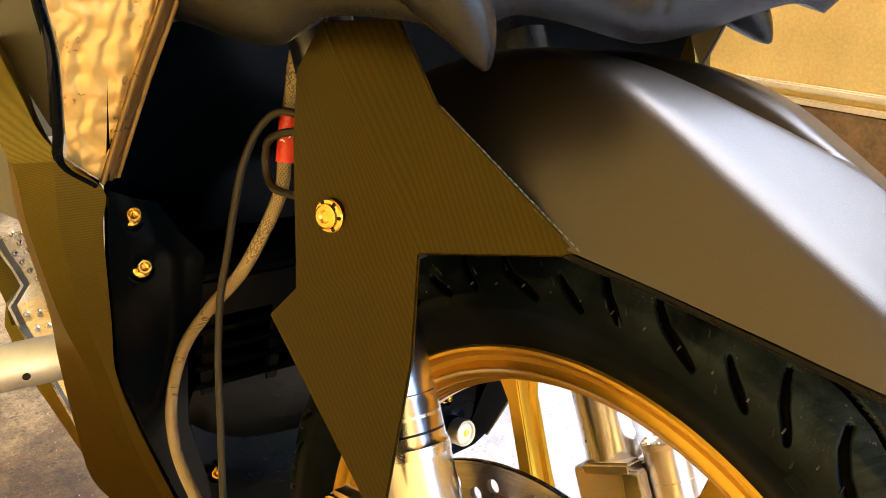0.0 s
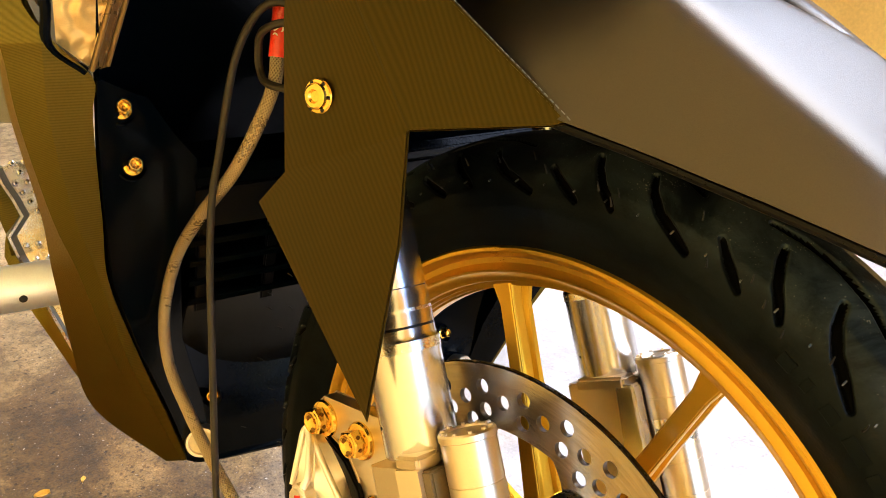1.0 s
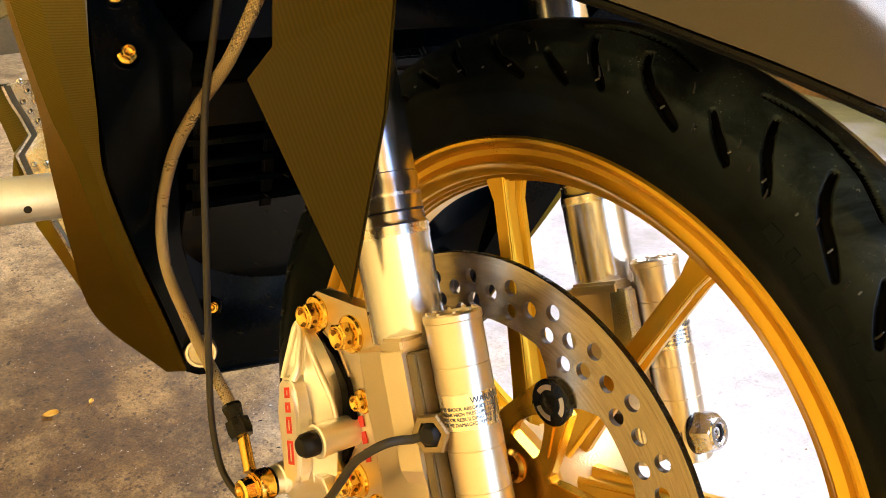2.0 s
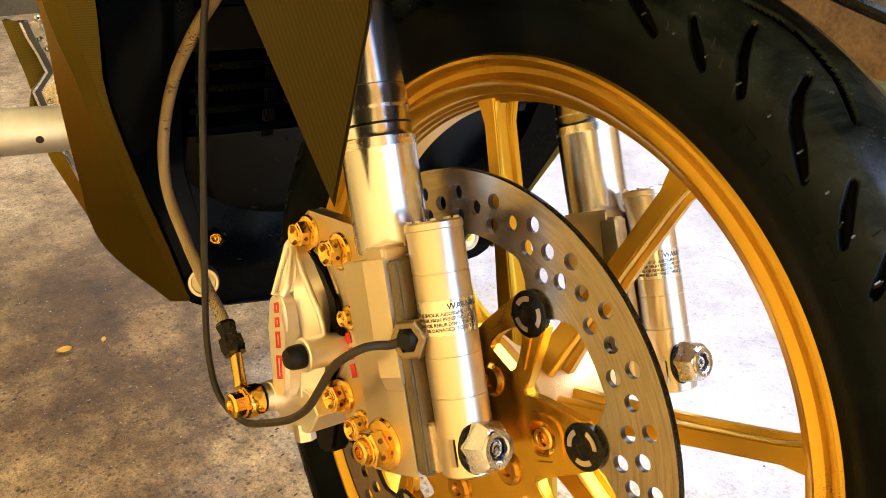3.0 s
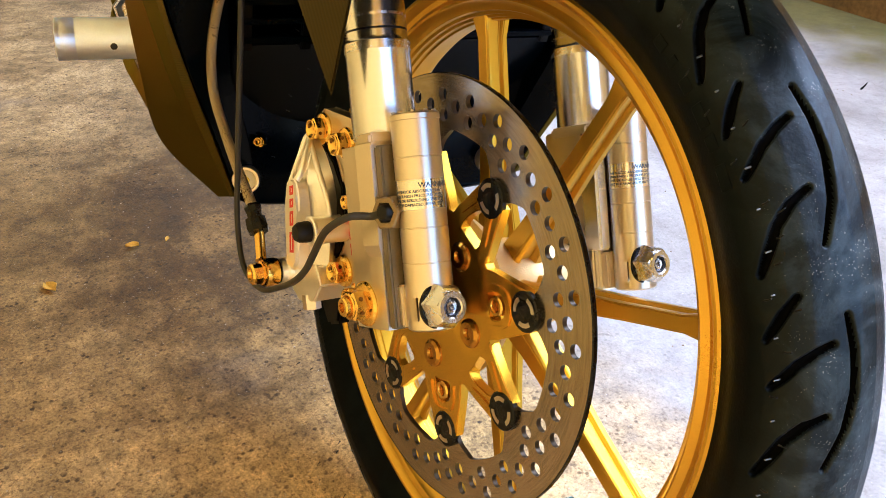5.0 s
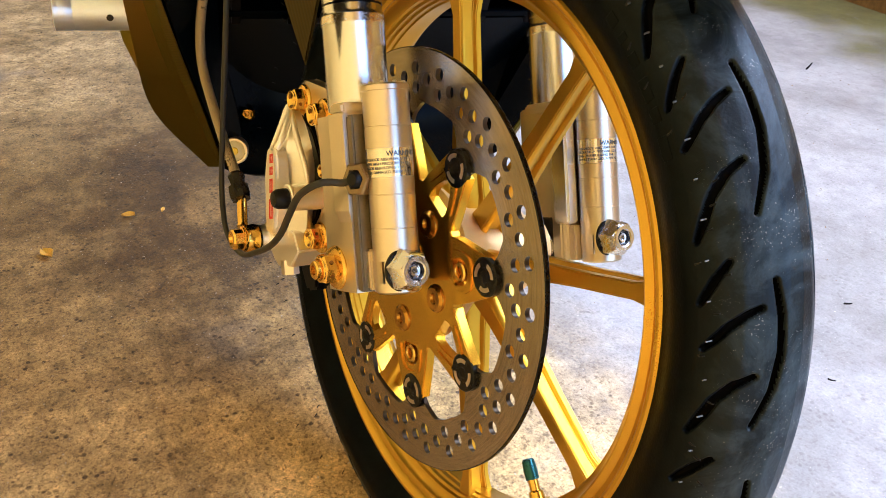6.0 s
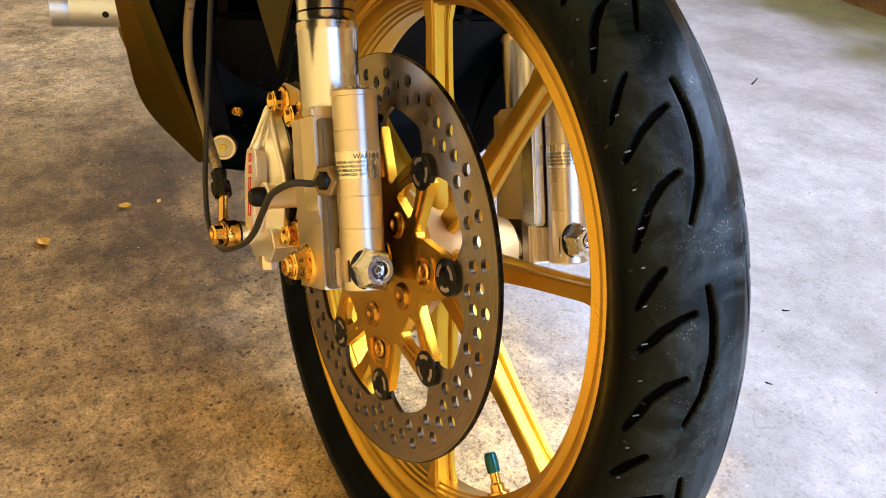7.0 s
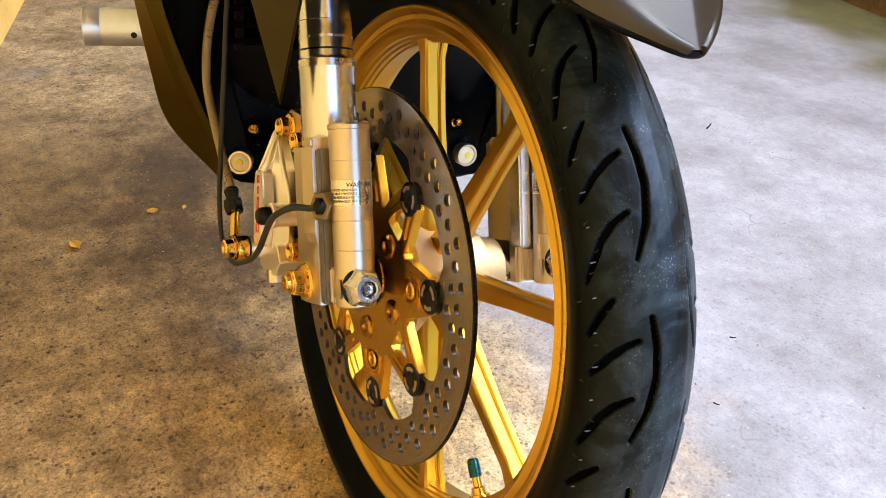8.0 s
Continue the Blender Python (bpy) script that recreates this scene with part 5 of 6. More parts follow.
for s in (-1, 1):
    m = BODY @ pose(-0.006, 0.0125 * -1 + s * 0.1155, 0.198, 0, 78, 12 * s)
    lamp = part("chin_lamp", lathe([(0, -0.006), (0.0118, -0.006), (0.0122, 0.004), (0.0112, 0.0062), (0.0094, 0.0062), (0.0088, 0.004), (0, 0.003)], 36), ALU, shield, m, "round silver-rimmed LED lamp")
    part("lens", lathe([(0, 0.0066), (0.005, 0.0060), (0.0086, 0.0042), (0.0086, 0.003), (0, 0.003)], 28), LAMP_LENS, lamp, m, "pale yellow lens")
    part("lamp_chip", lathe([(0, 0.0074), (0.0026, 0.0072), (0.0034, 0.0064), (0.0034, 0.0050), (0, 0.0050)], 18), LEAF_YELLOW, lamp, m, "yellow lamp chip")

# headlight lens of the fairing
HEAD = [(0.162, -0.213, 0.600), (0.156, -0.212, 0.585), (0.145, -0.208, 0.561), (0.131, -0.208, 0.527), (0.124, -0.208, 0.511), (0.118, -0.193, 0.497), (0.139, -0.178, 0.546), (0.152, -0.167, 0.577), (0.160, -0.160, 0.598)]


def lens_rows(shift, bulge, rows_n=13, cols=9, wide=1.0):
    """A long curved pane between the two side lines of the lamp."""
    left, right = [Vector(p) for p in HEAD[:5]], [Vector(p) for p in (HEAD[8], HEAD[7], Vector(HEAD[7]).lerp(Vector(HEAD[6]), 0.5), HEAD[6], HEAD[5])]
    rows = []
    for i in range(rows_n):
        t = i / (rows_n - 1) * 4
        k = min(3, int(t))
        a, b = left[k].lerp(left[k + 1], t - k), right[k].lerp(right[k + 1], t - k)
        rows.append([a.lerp(b, j / (cols - 1) * wide) + Vector(shift) + Vector((0.75, -0.6, 0)) * bulge * (1 - (2 * j / (cols - 1) - 1) ** 2) for j in range(cols)])
    return rows


lampshell = part("headlight", sheet(lens_rows((-0.0035, 0.0028, 0), 0.0), 0.0), REFLECTOR, bike, BODY, "long headlight, rippled reflector tinted for the yellow wall it reflects", angle=60)
part("lens", sheet(lens_rows((0, 0, 0), 0.004), 0.0008), LENS, lampshell, BODY, "clear lens", angle=60)
part("lens_frame", tube([Vector(HEAD[k]) + Vector((0.001, -0.001, 0)) for k in (0, 1, 2, 3, 4, 5)], 0.0024, 10, 5), BLACK_GLOSS, lampshell, BODY, "black lens surround")
for k, (off, r) in enumerate(((0.0000, 0.0012), (0.0042, 0.0010), (0.0080, 0.0012))):
    line = [Vector(HEAD[j]) + Vector((0.0015 - off * 0.4, 0.002 + off, off * 0.2)) for j in (5, 6, 7, 8)]
    part("lens_rib", tube(line, r, 8, 5), LENS if k == 1 else REFLECTOR_RIM, lampshell, BODY, "clear moulded rim")
rim_rows = [[Vector(HEAD[j]) + Vector((-0.002, 0.001, 0)), Vector(HEAD[j]) + Vector((-0.006, 0.011, 0.001))] for j in (5, 6, 7, 8)]
part("lens_rim", sheet(rim_rows, 0.001), REFLECTOR_RIM, lampshell, BODY, "brownish clear rim")

# beak above the fender
def beak():
    edge = [(0.060, -0.205, 0.595), (0.100, -0.185, 0.586), (0.130, -0.165, 0.577), (0.143, -0.150, 0.573), (0.178, -0.140, 0.568), (0.205, -0.130, 0.567), (0.217, -0.126, 0.573), (0.228, -0.121, 0.579), (0.252, -0.114, 0.581), (0.285, -0.105, 0.580), (0.298, -0.096, 0.578), (0.297, -0.078, 0.583), (0.294, -0.052, 0.579), (0.291, -0.028, 0.573), (0.287, -0.008, 0.569), (0.287, 0.0, 0.569)]
    rows = []
    for x, y, z in edge:
        rows.append([(x - 0.06, y * 0.45, z + 0.045), (x - 0.012, y * 0.85, z + 0.006), (x, y, z), (x + 0.004, y * 1.04, z + 0.006), (x + 0.006, y * 1.07, z + 0.020), (x - 0.004, y * 1.02, z + 0.055), (x - 0.05, y * 0.7, z + 0.11)])
    cols = [smooth_line(c, 4) for c in zip(*rows)]
    rows = [list(r) for r in zip(*cols)]
    full = rows + [[(q[0], -q[1], q[2]) for q in r] for r in rows[-2::-1]]
    return sheet(full, 0.003)


def cowl_light_block():
    rows = []
    for x, w in ((-0.06, 0.15), (0.05, 0.15), (0.15, 0.130), (0.22, 0.10), (0.265, 0.06)):
        rows.append([(x, -w, 0.592), (x, -w * 0.5, 0.602), (x, 0, 0.606), (x, w * 0.5, 0.602), (x, w, 0.592)])
    return sheet(rows, 0.002)


cowl = part("front_cowl", beak(), COWL_PAINT, bike, BODY, "satin charcoal front cowl with two downward points", angle=50)
for horn_line in ([(0.282, -0.108, 0.608), (0.290, -0.104, 0.595), (0.2975, -0.097, 0.580), (0.3015, -0.0925, 0.5655)], [(0.258, 0.046, 0.606), (0.265, 0.062, 0.592), (0.273, 0.077, 0.576), (0.2795, 0.085, 0.564)]):
    part("cowl_point", tube(horn_line, lambda t: 0.019 * (1 - t) ** 0.75 + 0.0012, 20, 6), COWL_PAINT, cowl, BODY)

# sheet added under the cowl to block light from its hollow
part("cowl_light_block", cowl_light_block(), BLACK_SATIN, cowl, BODY, "black sheet added to keep the cowl's hollow dark", angle=50)
# unseen lid added for the fairing overhead, keeps sky light off the shield
lid_rows = [[(x, -w, z), (x, -w * 0.5, z + 0.01), (x, 0, z + 0.015), (x, w * 0.5, z + 0.01), (x, w, z)] for x, w, z in ((-0.36, 0.22, 0.60), (-0.22, 0.235, 0.625), (-0.05, 0.235, 0.655), (0.08, 0.225, 0.665), (0.16, 0.150, 0.665), (0.22, 0.080, 0.650))]
part("sky_block_lid", sheet(lid_rows, 0.003), BLACK_SATIN, cowl, BODY, "unseen black lid for the fairing overhead, blocks the sky", angle=50)
PEG_R = 0.0195
peg_end, peg_mark = Vector((-0.167, -0.273, 0.283)), Vector((-0.140, -0.231, 0.282))
along = Vector((-0.02, -1.0, 0.0)).normalized()
peg_m = BODY @ Matrix.Translation(peg_end - along * 0.16) @ along.to_track_quat("Z", "Y").to_matrix().to_4x4()
peg_prof = [(0, 0), (PEG_R, 0), (PEG_R, 0.141), (PEG_R * 0.975, 0.142), (PEG_R * 0.975, 0.1432), (PEG_R, 0.1442), (PEG_R, 0.1545), (PEG_R * 0.99, 0.156), (PEG_R * 1.01, 0.157), (PEG_R * 1.01, 0.1592), (PEG_R * 0.97, 0.160), (PEG_R * 0.72, 0.160), (PEG_R * 0.70, 0.145), (0, 0.145)]
peg = part("crash_peg", lathe(peg_prof, 56), TURNED, bike, peg_m, "turned aluminium crash peg with a cross hole")
# bore lining and hole disc are black: the shade is in their colour
part("peg_bore_shade", lathe([(0, 0.1460), (PEG_R * 0.705, 0.1460), (PEG_R * 0.705, 0.1585), (PEG_R * 0.69, 0.1585), (PEG_R * 0.69, 0.1475), (0, 0.1475)], 40), SHADE_BLACK, peg, peg_m, "black lining for the bore's shade")
part("peg_hole_shade", lathe([(0, PEG_R - 0.004), (0.0032, PEG_R - 0.004), (0.0032, PEG_R + 0.0003), (0, PEG_R + 0.0003)], 18), SHADE_BLACK, peg, peg_m @ pose(0, 0, 0.110, 0, 0, 0) @ Matrix.Rotation(radians(-8), 4, "Z") @ pose(0, 0, 0, 0, 90, 0), "black disc for the cross hole's shade")

# footboard behind the fairing: studded plate, grey rubber edge in a zigzag, carbon strip outside it
OUTSIDE = [(-0.32, -0.2358, 0.3482), (-0.32, -0.2273, 0.3124), (-0.32, -0.2238, 0.2981), (-0.32, -0.2202, 0.2797), (-0.315, -0.2229, 0.2711), (-0.31, -0.2253, 0.2615), (-0.255, -0.2143, 0.2263), (-0.21, -0.2041, 0.2131), (-0.15, -0.1943, 0.2039), (-0.11, -0.1857, 0.1943)]
ZIGZAG = [(-0.32, -0.218, 0.3468), (-0.32, -0.2137, 0.3313), (-0.32, -0.2072, 0.3159), (-0.32, -0.2015, 0.2979), (-0.315, -0.216, 0.2805), (-0.31, -0.2113, 0.2619), (-0.255, -0.2011, 0.24), (-0.21, -0.1971, 0.2367), (-0.15, -0.1894, 0.2242), (-0.11, -0.1819, 0.2071)]
BACK = Vector((-0.006, 0.004, -0.002))
plate_rows = [[Vector(p) + BACK * 0.4, Vector(p).lerp(Vector((p[0], -0.16, p[2] + 0.012)), 0.5) + BACK * 0.4, Vector((p[0] - 0.004, -0.155, p[2] + 0.012))] for p in ZIGZAG]
board = part("footboard_plate", sheet(plate_rows, 0.003), ALU_CAST, bike, BODY, "studded aluminium footboard plate", angle=60)
stud = mesh_of("stud", lathe([(0, 0.0016), (0.0016, 0.0014), (0.0028, 0.0004), (0.0030, 0), (0, 0)], 10), ALU_POLISHED)
for i in range(11):
    z = 0.345 - 0.0098 * i
    x = -0.32 + max(0.0, 0.275 - z) * 1.6
    for j in range(5):
        y = -0.205 + 0.0105 * (j + 0.5 * (i % 2))
        edge = float(np.interp(-z, [-p[2] for p in ZIGZAG], [p[1] for p in ZIGZAG]))
        if y > edge + 0.006:
            part("stud", stud, ALU_POLISHED, board, BODY @ pose(x + 0.0012, y, z + 0.004, 0, 74, 0))
for name, shift, wide, deep, material, label in (("footboard_rubber", 0.0, 0.0042, 0.006, GREY_RUBBER, "grey rubber edge strip in zigzag"), ("rubber_lip", -0.0026, 0.0012, 0.0085, ALU_CAST, "pale lip of the rubber strip")):
    rub = bmesh.new()
    prev = None
    for x, y, z in ZIGZAG:
        row = [rub.verts.new((x + dx, y + shift + dy, z)) for dx, dy in ((deep, -wide), (deep, wide), (-0.004, wide), (-0.004, -wide))]
        if prev:
            for k in range(4):
                rub.faces.new((prev[k], prev[(k + 1) % 4], row[(k + 1) % 4], row[k]))
        prev = row
    part(name, rub, material, board, BODY, label, angle=20)
strip_rows = [[Vector(b) + Vector((0.002, -0.002, 0)), Vector(a).lerp(Vector(b), 0.5) + Vector((0.003, -0.001, 0)), Vector(a), Vector(a) + BACK * 4] for a, b in zip(OUTSIDE, ZIGZAG)]
part("footboard_strip", sheet(strip_rows, 0.003), PANEL, board, BODY, "dark carbon-wrapped lower strip", angle=30)

# ---- brake caliper (leg axes: x ahead, y left, z up the leg)
EDGE = [(0.018, -0.1130, -0.0150), (0.030, -0.1125, -0.0165), (0.053, -0.1075, -0.0165), (0.070, -0.1020, -0.0165), (0.0767, -0.0990, -0.0165), (0.0864, -0.0972, -0.0125), (0.0967, -0.0960, -0.0075), (0.1040, -0.0952, -0.0048), (0.1068, -0.0930, -0.0030)]
FLOOR = [(0.018, -0.0930, -0.0125), (0.053, -0.0855, -0.0130), (0.070, -0.0825, -0.0130), (0.0767, -0.0825, -0.0130), (0.0836, -0.0800, -0.0120), (0.0944, -0.0828, -0.0075), (0.1000, -0.0868, -0.0040), (0.1068, -0.0922, -0.0022)]
CREST = [(0.018, -0.0840, -0.0030), (0.0396, -0.0745, -0.0040), (0.0545, -0.0706, -0.0042), (0.0595, -0.0692, -0.0050), (0.0659, -0.0692, -0.0054), (0.0757, -0.0741, -0.0054), (0.0889, -0.0808, -0.0048), (0.1000, -0.0862, -0.0040), (0.1068, -0.0918, -0.0018)]
FLANK = [(0.018, -0.0850, 0.0040), (0.0396, -0.0791, 0.0040), (0.0529, -0.0735, 0.0040), (0.0659, -0.0708, 0.0040), (0.0789, -0.0716, 0.0040), (0.0923, -0.0776, 0.0040), (0.1021, -0.0860, 0.0040), (0.1068, -0.0912, 0.0030)]


def along_z(table, z):
    zs = [p[0] for p in table]
    return Vector((float(np.interp(z, zs, [p[1] for p in table])), float(np.interp(z, zs, [p[2] for p in table])), z))


def caliper_body():
    """Outer half: hollowed flank between two ribs that meet under the top bolt, slot beside the left rib."""
    rings = []
    for k in range(26):
        z = 0.018 + 0.0888 * k / 25
        a, f, c, e = (along_z(t, z) for t in (EDGE, FLOOR, CREST, FLANK))
        slot = a.lerp(f, 0.45) + Vector((0, 0.0045 * min(1, max(0, (z - 0.079) / 0.004)) * min(1, (0.1068 - z) / 0.012), 0))
        rings.append([Vector((a.x + 0.004, 0.022, z)), a, slot, f, f.lerp(c, 0.5) + Vector((0, 0.0006, 0)), c, e, Vector((e.x - 0.006, 0.022, z))])
    return loft(rings)


caliper = part("brake_caliper", caliper_body(), ALU_SATIN, bike, LEG, "cast aluminium radial brake caliper with raised ribs", angle=30)
part("caliper_half", prism([(-0.105, 0.006), (-0.060, 0.004), (-0.050, 0.060), (-0.066, 0.100), (-0.080, 0.104), (-0.101, 0.072)], -0.064, -0.044, 0.003), BLACK_ANO, caliper, LEG @ pose(0, 0, 0, 90, 0, 0))
# raised name pad on the cheek, with the maker's mark as red bars
face = LEG @ Matrix.Translation((-0.0925, -0.0208, 0.0520)) @ pose(0, 0, 0, 90, 0, 0) @ pose(0, 0, 0, 0, 0, -13)
pad_line = [(-0.0072, -0.0330), (0.0050, -0.0330), (0.0086, -0.0270), (0.0098, 0.0060), (0.0094, 0.0170), (0.0076, 0.0235), (0.0045, 0.0270), (0.0005, 0.0284), (-0.0040, 0.0274), (-0.0072, 0.0240), (-0.0086, 0.0180), (-0.0088, 0.0060), (-0.0085, -0.0270)]
part("name_pad", prism(pad_line, -0.008, 0.0016, 0.0030, 4), ALU_SATIN, caliper, face, angle=50)
for z0, z1, w in ((-0.0220, -0.0068, 0.0030), (-0.0040, 0.0070, 0.0026), (0.0080, 0.0152, 0.0026), (0.0162, 0.0236, 0.0026)):
    mark = plate([(-w, z0), (w, z0 + 0.0014), (w, z1), (-w, z1 - 0.0014)], [[(-w * 0.30, z0 + 0.0022), (w * 0.30, z0 + 0.0026), (w * 0.30, z1 - 0.0022), (-w * 0.30, z1 - 0.0026)]], 0.0014, 0.0018)
    part("red_mark", mark, RED_PAINT, caliper, face @ pose(0.0018, 0, 0), "red mark")
# ribs: outer edge, left of the hollow, right of the hollow
RIBS = [
    ([(-0.0975, -0.0172, 0.0775), (-0.0972, -0.0135, 0.0850), (-0.0960, -0.0085, 0.0960), (-0.0945, -0.0055, 0.1035), (-0.0915, -0.0040, 0.1062)], 0.0015, 0.0020),
    ([(-0.0830, -0.0195, 0.0770), (-0.0812, -0.0160, 0.0830), (-0.0835, -0.0110, 0.0925), (-0.0868, -0.0065, 0.1000), (-0.0905, -0.0045, 0.1050)], 0.0023, 0.0022),
    ([(-0.0900, -0.0045, 0.1045), (-0.0860, -0.0055, 0.0990), (-0.0806, -0.0062, 0.0885), (-0.0742, -0.0066, 0.0757), (-0.0700, -0.0064, 0.0665), (-0.0692, -0.0058, 0.0600), (-0.0700, -0.0050, 0.0545), (-0.0715, -0.0040, 0.0500)], 0.0019, 0.0018),
]
for line, r0, r1 in RIBS:
    part("rib", tube(line, lambda t, r0=r0, r1=r1: r0 + (r1 - r0) * t, 16, 6), ALU_SATIN, caliper, LEG)
# piston boss with rubber bleed cap
boss = LEG @ pose(-0.0700, 0.004, 0.0443, 90, 0, 0)
part("piston_boss", lathe([(0, 0), (0.0088, 0), (0.0088, 0.0215), (0.0094, 0.0220), (0.0094, 0.0238), (0.0084, 0.0245), (0, 0.0245)], 36), ALU_SATIN, caliper, boss)
part("bleed_cap", lathe([(0, 0.0235), (0.0066, 0.0235), (0.0068, 0.0270), (0.0064, 0.0315), (0.0048, 0.0340), (0, 0.0345)], 28), BLACK_RUBBER, caliper, boss, "black rubber bleed cap")
low = prism([(-0.124, 0.004), (-0.130, 0.012), (-0.129, 0.022), (-0.112, 0.029), (-0.085, 0.021), (-0.079, 0.008), (-0.092, -0.003), (-0.116, -0.004)], -0.015, 0.012, 0.0010, 3)
part("caliper_foot", low, ALU_SATIN, caliper, LEG @ pose(0, 0, 0, 90, 0, 0), angle=18)
low_boss = LEG @ pose(-0.1268, -0.006, 0.0174, 90, 0, 0)
part("inlet_boss", lathe([(0, 0), (0.0092, 0), (0.0092, 0.0090), (0.0085, 0.0100), (0.0085, 0.0140), (0, 0.0140)], 32), ALU_SATIN, caliper, low_boss)
part("bridge_nut", lathe([(0, -0.006), (0.0062, -0.006), (0.0062, 0.004), (0, 0.004)], 6), ALU, caliper, LEG @ pose(-0.104, -0.008, -0.003, 0, 0, 0), "steel hexagon nut")
# pads between the halves
part("brake_pad", prism([(-0.098, 0.015), (-0.074, 0.030), (-0.063, 0.050), (-0.0625, 0.070), (-0.070, 0.086), (-0.084, 0.100), (-0.090, 0.098), (-0.076, 0.060), (-0.080, 0.034)], -0.016, -0.001, 0.001), BLACK_SATIN, caliper, LEG @ pose(0, 0, 0, 90, 0, 0), "dark brake pad")
part("pad_carrier", prism([(-0.140, -0.004), (-0.100, 0.004), (-0.114, -0.024), (-0.130, -0.026)], -0.026, -0.014, 0.002), BLACK_SATIN, caliper, LEG @ pose(0, 0, 0, 90, 0, 0), "black pad carrier")
# bracket that ties the caliper to the fork foot
plate_bm = plate([(-0.0955, 0.1050), (-0.0900, 0.1170), (-0.0800, 0.1215), (-0.0480, 0.1120), (-0.0280, 0.1060), (-0.0180, 0.0900), (-0.0180, -0.004), (-0.0600, 0.000), (-0.0840, 0.008), (-0.0850, 0.020), (-0.0780, 0.0270), (-0.0705, 0.0340), (-0.0675, 0.0450), (-0.0645, 0.0600), (-0.0650, 0.0750), (-0.0700, 0.0900), (-0.0830, 0.1000)], [], -0.012, -0.004)
bmesh.ops.bevel(plate_bm, geom=[e for e in plate_bm.edges if len(e.link_faces) == 2 and e.calc_face_angle(0) > 0.9], offset=0.0008, segments=2, affect="EDGES")
bracket = part("caliper_bracket", plate_bm, ALU, bike, LEG @ pose(0, 0, 0, 90, 0, 0), "milled aluminium caliper bracket")
BR = LEG @ pose(0, 0.004, 0, 90, 0, 0)
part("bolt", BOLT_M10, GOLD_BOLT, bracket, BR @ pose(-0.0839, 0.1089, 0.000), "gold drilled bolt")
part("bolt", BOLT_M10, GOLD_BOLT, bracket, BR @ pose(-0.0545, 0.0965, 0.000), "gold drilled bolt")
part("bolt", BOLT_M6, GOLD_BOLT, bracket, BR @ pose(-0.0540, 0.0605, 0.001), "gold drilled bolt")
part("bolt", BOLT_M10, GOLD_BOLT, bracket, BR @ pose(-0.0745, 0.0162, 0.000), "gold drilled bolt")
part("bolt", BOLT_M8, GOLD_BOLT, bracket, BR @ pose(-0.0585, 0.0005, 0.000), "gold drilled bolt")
for z0, z1 in ((0.0455, 0.0525), (0.0365, 0.0440), (0.0265, 0.0350)):
    part("red_mark", plate([(-0.0620, z0), (-0.0575, z0 + 0.001), (-0.0580, z1), (-0.0625, z1 - 0.001)], [], 0.0001, 0.0006), RED_PAINT, bracket, BR, "red mark")
# clamp nut of the axle
axle_m = LEG @ pose(-0.0047, -0.0190, 0.0032, 90, 0, 0)
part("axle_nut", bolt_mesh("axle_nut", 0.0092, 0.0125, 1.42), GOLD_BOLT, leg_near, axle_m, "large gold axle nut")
part("axle_stub", lathe([(0, 0.008), (0.0056, 0.008), (0.0056, 0.0152), (0.0048, 0.0160), (0.0030, 0.0160), (0.0026, 0.0135), (0, 0.0135)], 20), GOLD_BOLT, leg_near, axle_m)
# speed sensor and its nut on the foot
sens = LEG @ Matrix.Translation((0.0262, -0.0182, 0.0540)) @ Vector((0.36, -0.93, 0.02)).to_track_quat("Z", "Y").to_matrix().to_4x4()
part("sensor_nut", lathe([(0, -0.003), (0.0098, -0.003), (0.0098, 0.0014), (0.0088, 0.0024), (0.0062, 0.0024), (0.0056, 0.0010), (0, 0.0010)], 6), ALU_DULL, leg_near, sens, "dull steel hexagon sensor nut", angle=20)
part("sensor_boot", lathe([(0, 0.0008), (0.0054, 0.0008), (0.0050, 0.0030), (0.0034, 0.0048), (0, 0.0052)], 24), BLACK_RUBBER, leg_near, sens, "black rubber boot")
# far leg: axle spacer, gold bolt
part("axle_collar", lathe([(0, 0), (0.0100, 0), (0.0112, 0.0015), (0.0112, 0.0060), (0.0098, 0.0075), (0, 0.0075)], 32), STEEL_NUT, leg_far, AXLE @ pose(0.0036, 0.105, 0, 90, 0, 0), "chromed axle collar")
part("axle_spacer", lathe([(0, 0), (0.0095, 0), (0.0095, 0.024), (0.0115, 0.0245), (0.0115, 0.030), (0, 0.030)], 32), GOLD_CAST, leg_far, AXLE @ pose(0.0036, 0.112, 0, 90, 0, 0), "gold axle spacer")

# ---- hoses (wheel axes)
HOSE = [(-0.130, -0.030, 0.345), (-0.150, -0.036, 0.318), (-0.1535, -0.038, 0.292), (-0.152, -0.042, 0.262), (-0.151, -0.046, 0.240), (-0.172, -0.053, 0.198), (-0.205, -0.0555, 0.165), (-0.236, -0.0555, 0.130), (-0.2535, -0.055, 0.088), (-0.247, -0.055, 0.055), (-0.219, -0.055, 0.0310), (-0.190, -0.055, 0.0120), (-0.166, -0.0555, 0.0000), (-0.155, -0.0558, -0.0070)]
hose = part("brake_hose", tube(HOSE, 0.0037, 18, 10), BRAID, bike, AXLE, "braided steel brake hose")


def fitting(p, q, prof, n, name, material, label, parent=hose, angle=25):
    p, q = Vector(p), Vector(q)
    m = AXLE @ Matrix.Translation(p) @ (q - p).to_track_quat("Z", "Y").to_matrix().to_4x4()
    return part(name, lathe(prof, n), material, parent, m, label, angle)


A1, A2, A3 = (-0.1580, -0.0556, -0.0050), (-0.1430, -0.0565, -0.0170), (-0.1250, -0.0610, -0.0330)
